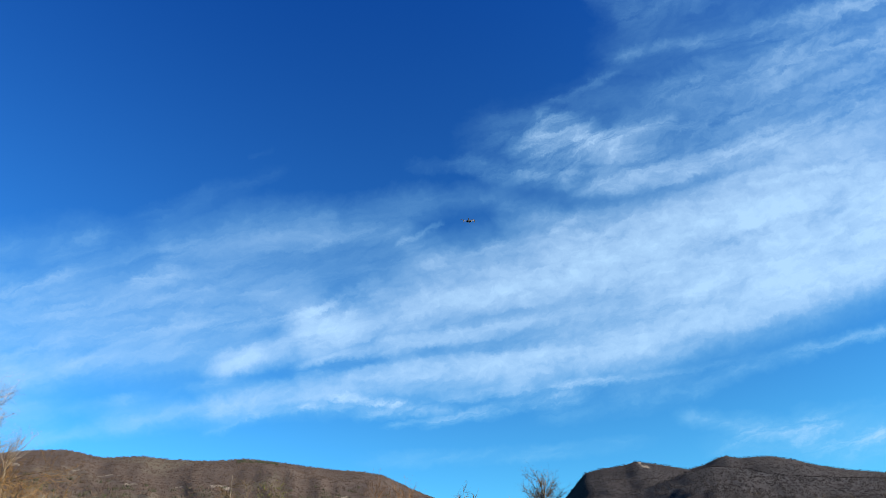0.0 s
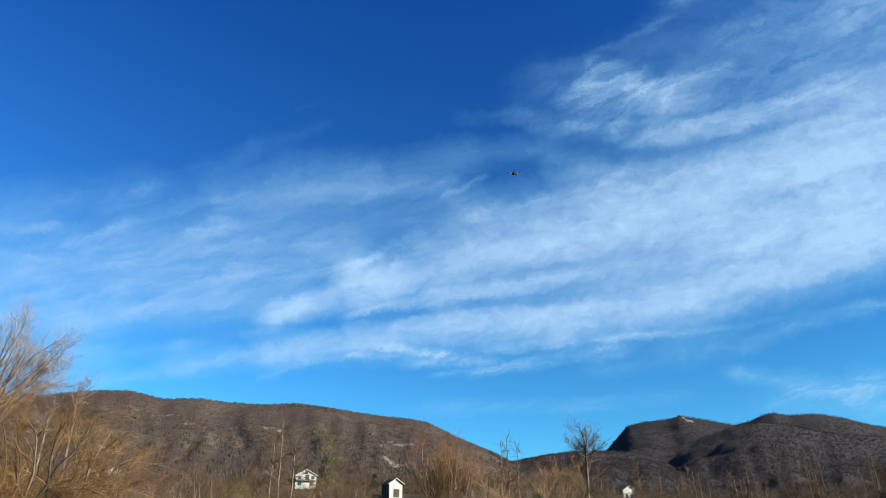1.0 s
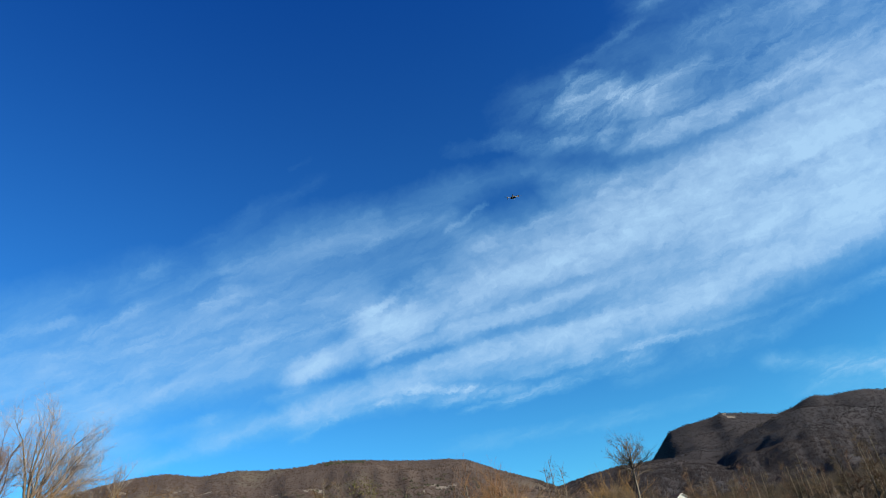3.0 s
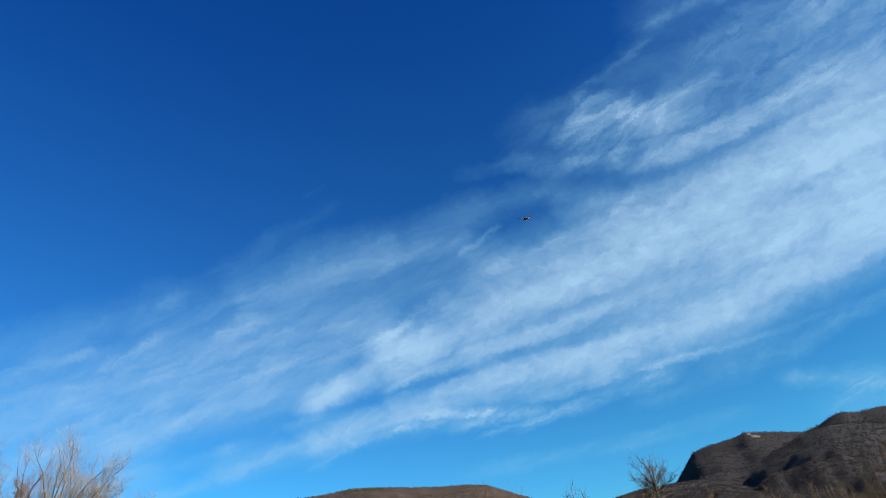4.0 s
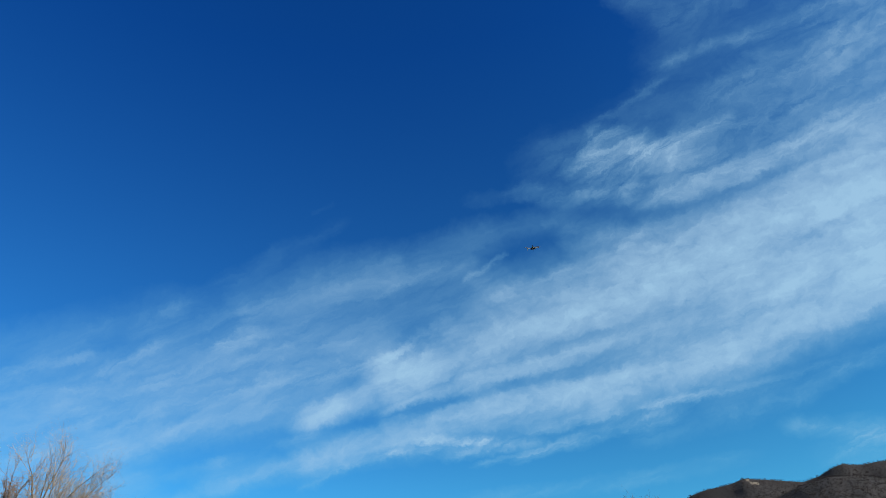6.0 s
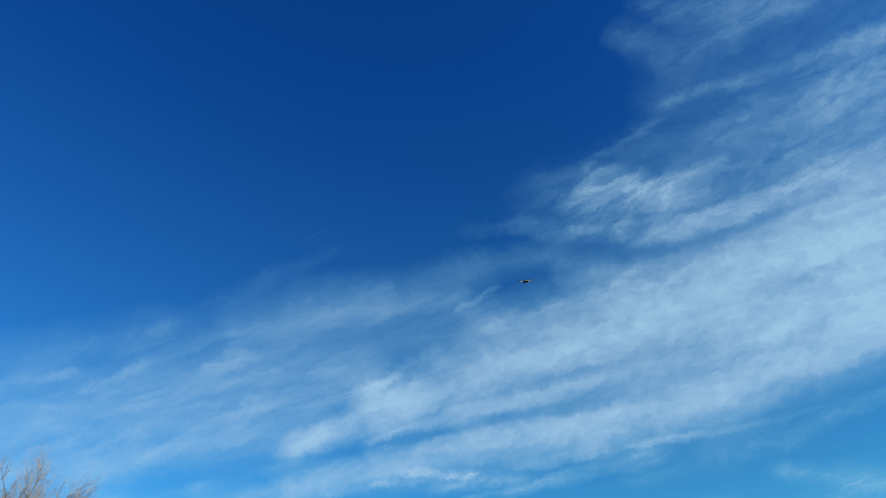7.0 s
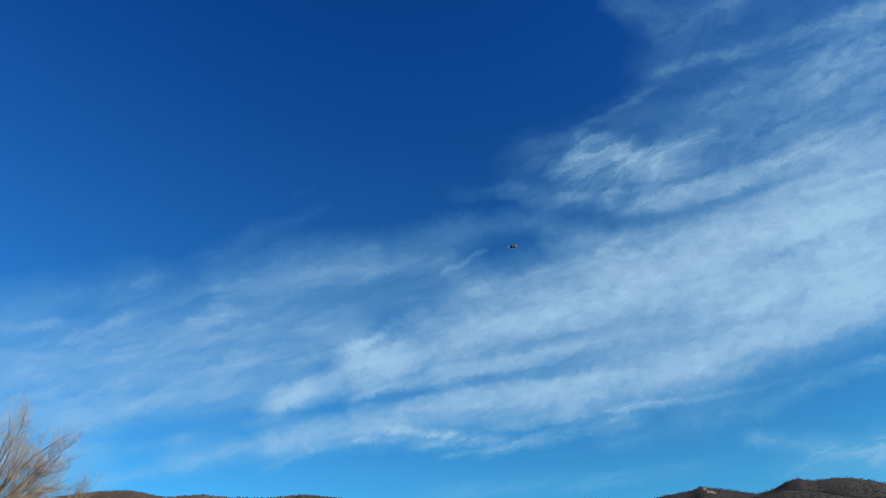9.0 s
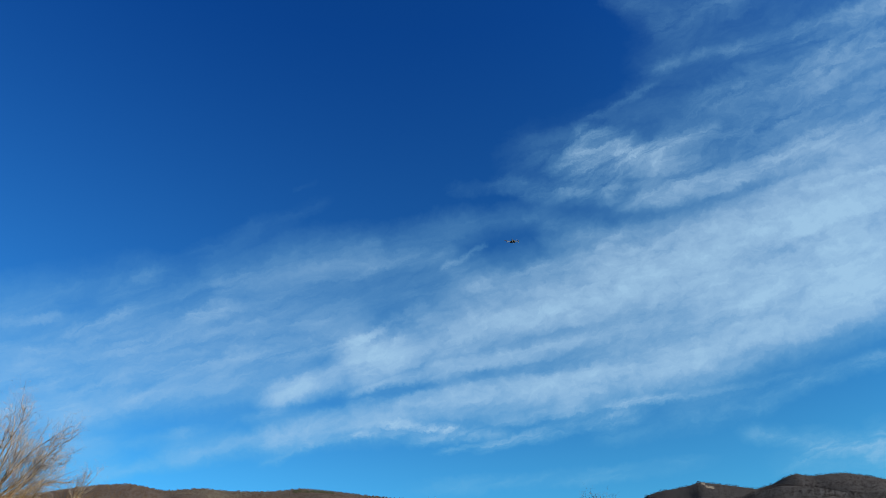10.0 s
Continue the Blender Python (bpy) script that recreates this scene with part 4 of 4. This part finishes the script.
hill_woods("mountain_woods", "bare woods on the far mountain, haze and shade in their colour", 26000, 6, 46, 900, 2640, 5.0, 9, WOOD_HAZED, 4, 0.1)


# ---- houses on the slope ----
def box(bm, x0, x1, y0, y1, z0, z1):
    vs = [bm.verts.new(p) for p in ((x0, y0, z0), (x1, y0, z0), (x1, y1, z0), (x0, y1, z0), (x0, y0, z1), (x1, y0, z1), (x1, y1, z1), (x0, y1, z1))]
    for f in ((0, 3, 2, 1), (4, 5, 6, 7), (0, 1, 5, 4), (1, 2, 6, 5), (2, 3, 7, 6), (3, 0, 4, 7)):
        bm.faces.new([vs[i] for i in f])


def gable_walls(w, d, eave, top):
    bm = bmesh.new()
    pts = ((-w / 2, -1.5), (w / 2, -1.5), (w / 2, eave), (0, top), (-w / 2, eave))
    fr = [bm.verts.new((x, -d / 2, z)) for x, z in pts]
    bk = [bm.verts.new((x, d / 2, z)) for x, z in pts]
    bm.faces.new(fr)
    bm.faces.new(bk[::-1])
    for i in range(5):
        j = (i + 1) % 5
        bm.faces.new((fr[j], fr[i], bk[i], bk[j]))
    return bm


def roof_slab(side, w, d, eave, top, over=0.5, thick=0.22):
    bm = bmesh.new()
    k = (top - eave) / (w / 2)
    xs = (0.0, side * (w / 2 + over))
    prof = [(xs[0], top + 0.03), (xs[1], eave - k * over + 0.03), (xs[1], eave - k * over + thick), (xs[0], top + thick + 0.05)]
    a = [bm.verts.new((x, -d / 2 - over, z)) for x, z in prof]
    b = [bm.verts.new((x, d / 2 + over, z)) for x, z in prof]
    bm.faces.new(a)
    bm.faces.new(b[::-1])
    for i in range(4):
        j = (i + 1) % 4
        bm.faces.new((a[j], a[i], b[i], b[j]))
    bmesh.ops.recalc_face_normals(bm, faces=bm.faces)
    return bm


def house(name, label, az, r, w, d, eave, top, turn, openings, balcony=False):
    """openings: x, z, width, height on the gable front."""
    root = tagged(new(name), label, "house")
    x, y, z = at(az, r)
    root.matrix_basis = pose(x, y, z, 0, 0, -az + turn)
    part("wall", gable_walls(w, d, eave, top), PLASTER, root)
    for s in (-1, 1):
        part("roof", roof_slab(s, w, d, eave, top), TILE, root)
    for s in (-1, 1):
        bm = roof_slab(s, w, 0.0, eave, top, 0.55, 0.26)
        for q in bm.verts:
            q.co.y = -d / 2 - 0.56 + (0.06 if q.co.y > 0 else 0.0)
            q.co.z -= 0.05
        part("bargeboard", bm, PLASTER, root)
    for ox, oz, ow, oh in openings:
        bm = bmesh.new()
        box(bm, ox - ow / 2, ox + ow / 2, -d / 2 - 0.03, -d / 2 + 0.1, oz, oz + oh)
        big = oh > 1.9
        win = part("door" if big else "window", bm, DOOR if big else GLASS, root)
        bm = bmesh.new()
        for x0, x1, z0, z1 in ((-ow / 2 - 0.1, -ow / 2, 0, oh), (ow / 2, ow / 2 + 0.1, 0, oh), (-ow / 2 - 0.1, ow / 2 + 0.1, oh, oh + 0.1)):
            box(bm, ox + x0, ox + x1, -d / 2 - 0.07, -d / 2 + 0.05, oz + z0, oz + z1)
        part("frame", bm, TIMBER, win)
    if balcony:
        bm = bmesh.new()
        box(bm, -w / 2, w / 2, -d / 2 - 1.2, -d / 2, 2.1, 2.28)
        for k in range(15):
            xx = -w / 2 + k * w / 14
            box(bm, xx - 0.03, xx + 0.03, -d / 2 - 1.2, -d / 2 - 1.14, 2.28, 3.05)
        box(bm, -w / 2, w / 2, -d / 2 - 1.22, -d / 2 - 1.12, 3.05, 3.15)
        part("balcony", bm, TIMBER, root)
    return root


barn = house("barn", "small white plastered barn with a brown gable roof and dark doorway", -2.3, 205, 4.3, 5.6, 3.9, 5.2, 24, [(0.2, 0.0, 1.7, 2.2)])
# dark panel added over the barn's left wall to stand for its shade
bm = bmesh.new()
box(bm, -2.23, -2.16, -2.75, 2.75, -1.4, 3.75)
part("plank_side", bm, TIMBER, barn, "dark panel standing in for shade on the left wall")
house("house", "white two-storey house with a balcony among bare trees", -9.7, 258, 7.8, 8.0, 4.0, 6.0, 12,
      [(-2.4, 2.7, 1.0, 1.1), (0.4, 2.4, 1.2, 1.8), (2.5, 2.7, 1.0, 1.1), (-2.4, 0.5, 1.1, 1.2), (2.2, 0.5, 1.1, 1.2), (0.0, 4.5, 0.8, 0.8)], True)
house("house", "white house half hidden behind the alders", 16.95, 300, 6.0, 7.0, 4.0, 5.6, 38, [(-1.2, 1.0, 1.0, 1.3), (1.2, 1.0, 1.0, 1.3)])
house("house", "small white house on the far slope among trees", -24.2, 330, 4.5, 6.0, 2.8, 4.0, 0, [(0.0, 0.8, 0.9, 1.2)])


# ---- the drone ----
def drone():
    root = tagged(new("drone"), "small dark grey quadcopter drone hovering in the sky", "drone")
    bm = bmesh.new()
    bmesh.ops.create_cube(bm, size=1)
    bmesh.ops.scale(bm, vec=(0.09, 0.18, 0.06), verts=bm.verts)
    bmesh.ops.bevel(bm, geom=bm.edges[:], offset=0.015, segments=2, affect="EDGES")
    part("body", bm, BLADE, root)
    for sx, sy in ((1, 1), (-1, 1), (1, -1), (-1, -1)):
        tip = np.array([sx * 0.14, sy * 0.11, 0.01])
        v, f = tubes(np.array([[[sx * 0.03, sy * 0.06, 0.0], tip]]), np.array([[0.012, 0.009]]), 6)
        part("arm", mesh_of("arm", v, f, SHELL), SHELL, root)
        v, f = tubes(np.array([[tip + [0, 0, -0.02], tip + [0, 0, -0.019], tip + [0, 0, 0.025], tip + [0, 0, 0.026]]]), np.array([[0.001, 0.014, 0.014, 0.001]]), 10)
        motor = part("motor", mesh_of("motor", v, f, BLADE), BLADE, root)
        a = random.Random(sx * 3 + sy).uniform(0, 3.14)
        d, e = np.array([math.cos(a), math.sin(a), 0]), np.array([-math.sin(a), math.cos(a), 0])
        bm = bmesh.new()
        for s in (-1, 1):
            outline = [(0.0, -0.006), (0.04, -0.012), (0.1, -0.007), (0.118, 0.0), (0.1, 0.006), (0.04, 0.009), (0.0, 0.006)]
            lo = [bm.verts.new(tip + d * s * p + e * s * q + np.array([0, 0, 0.028 + q * 0.3])) for p, q in outline]
            hi = [bm.verts.new(tip + d * s * p + e * s * q + np.array([0, 0, 0.031 + q * 0.3])) for p, q in outline]
            bm.faces.new(lo[::-1])
            bm.faces.new(hi)
            for i in range(7):
                j = (i + 1) % 7
                bm.faces.new((lo[i], lo[j], hi[j], hi[i]))
        part("propeller", bm, BLADE, root)
        v, f = tubes(np.array([[tip, tip + [0, 0, -0.06]]]), np.array([[0.008, 0.005]]), 6)
        part("foot", mesh_of("foot", v, f, SHELL), SHELL, root)
    bm = bmesh.new()
    bmesh.ops.create_uvsphere(bm, u_segments=12, v_segments=8, radius=0.024)
    bmesh.ops.translate(bm, vec=(0, -0.085, -0.035), verts=bm.verts)
    part("camera_ball", bm, BLADE, root)
    return root


d = 20.0
a, e = radians(9.7), radians(31.1)
drone().matrix_basis = pose(d * math.sin(a) * math.cos(e), d * math.cos(a) * math.cos(e), 1.6 + d * math.sin(e), 14, -12, 38)


# ---- loose brush under the willows, and the grass ----
def brush_pile(az, r, width, seed):
    rng = np.random.default_rng(seed)
    x, y, z = at(az, r)
    root = tagged(new("brush_pile"), "heap of cut rust-brown willow brush lying on the grass", "brush pile")
    root.matrix_basis = pose(x, y, z, 0, 0, -az)
    n = 420
    c = np.stack([rng.normal(size=n) * width * 0.3, rng.normal(size=n) * 0.8, np.abs(rng.normal(size=n)) * 0.22], -1)
    d = unit(np.stack([rng.normal(size=n), rng.normal(size=n) * 0.5, rng.normal(size=n) * 0.18], -1))
    ln = rng.uniform(0.6, 1.8, (n, 1))
    P = np.stack([c - d * ln / 2, c + np.array([0, 0, 0.06]), c + d * ln / 2 + rng.normal(size=(n, 3)) * 0.1], 1)
    v, f = tubes(P, np.linspace(1, 0.4, 3)[None] * rng.uniform(0.008, 0.02, (n, 1)), 3)
    tagged(part("brushwood", mesh_of("brushwood", v, f, TWIG_RUST), TWIG_RUST, root), kind="stuff")
    for k in range(5):
        a = rng.uniform(-0.35, 0.35)
        x0, y0, ln = rng.normal() * width * 0.25, -0.6 + rng.normal() * 0.4, rng.uniform(2.0, 4.0)
        P = np.array([[[x0, y0, 0.08], [x0 + ln / 2 * math.cos(a), y0 + ln / 2 * math.sin(a), 0.2], [x0 + ln * math.cos(a), y0 + ln * math.sin(a), 0.15]]])
        v, f = tubes(P, np.array([[0.06, 0.05, 0.025]]), 6)
        part("branch", mesh_of("branch", v, f, BARK_PALE, smooth=True), BARK_PALE, root)
    return root


brush_pile(-28.0, 49.5, 7.0, 1)
brush_pile(-34.0, 47.5, 6.0, 2)


def grass_tufts(count, seed):
    rng = np.random.default_rng(seed)
    az, r = rng.uniform(-42, 42, count), rng.uniform(16, 85, count)
    ok = r < curve(FIELD_EDGE, az) + 1
    az, r = az[ok], r[ok]
    x, y = r * np.sin(np.radians(az)), r * np.cos(np.radians(az))
    c = np.stack([x, y, ground(x, y) - 0.01], -1)[:, None, :] + rng.normal(size=(len(x), 4, 3)) * np.array([0.05, 0.05, 0])
    a = rng.uniform(0, 6.283, (len(x), 4))
    w = np.stack([np.cos(a), np.sin(a), np.zeros_like(a)], -1) * 0.007 * (1 + r / 40)[:, None, None]
    h = rng.uniform(0.015, 0.05, (len(x), 4, 1))
    tip = c + np.concatenate([rng.normal(size=(len(x), 4, 2)) * 0.035, h], -1)
    v = np.stack([c - w, c + w, tip], 2).reshape(-1, 3)
    f = np.arange(len(v)).reshape(-1, 3)
    return tagged(new("grass", mesh_of("grass", v, f, BLADES)), "short green meadow grass with some dry blades", "grass", kind="stuff")


BLADES = surface("grass_blades", (0.092, 0.138, 0.034), (0.142, 0.196, 0.052), 0.3, 0.8, 0, 6, 0.1, per="island", gloss=0.02)
grass_tufts(60000, 12)
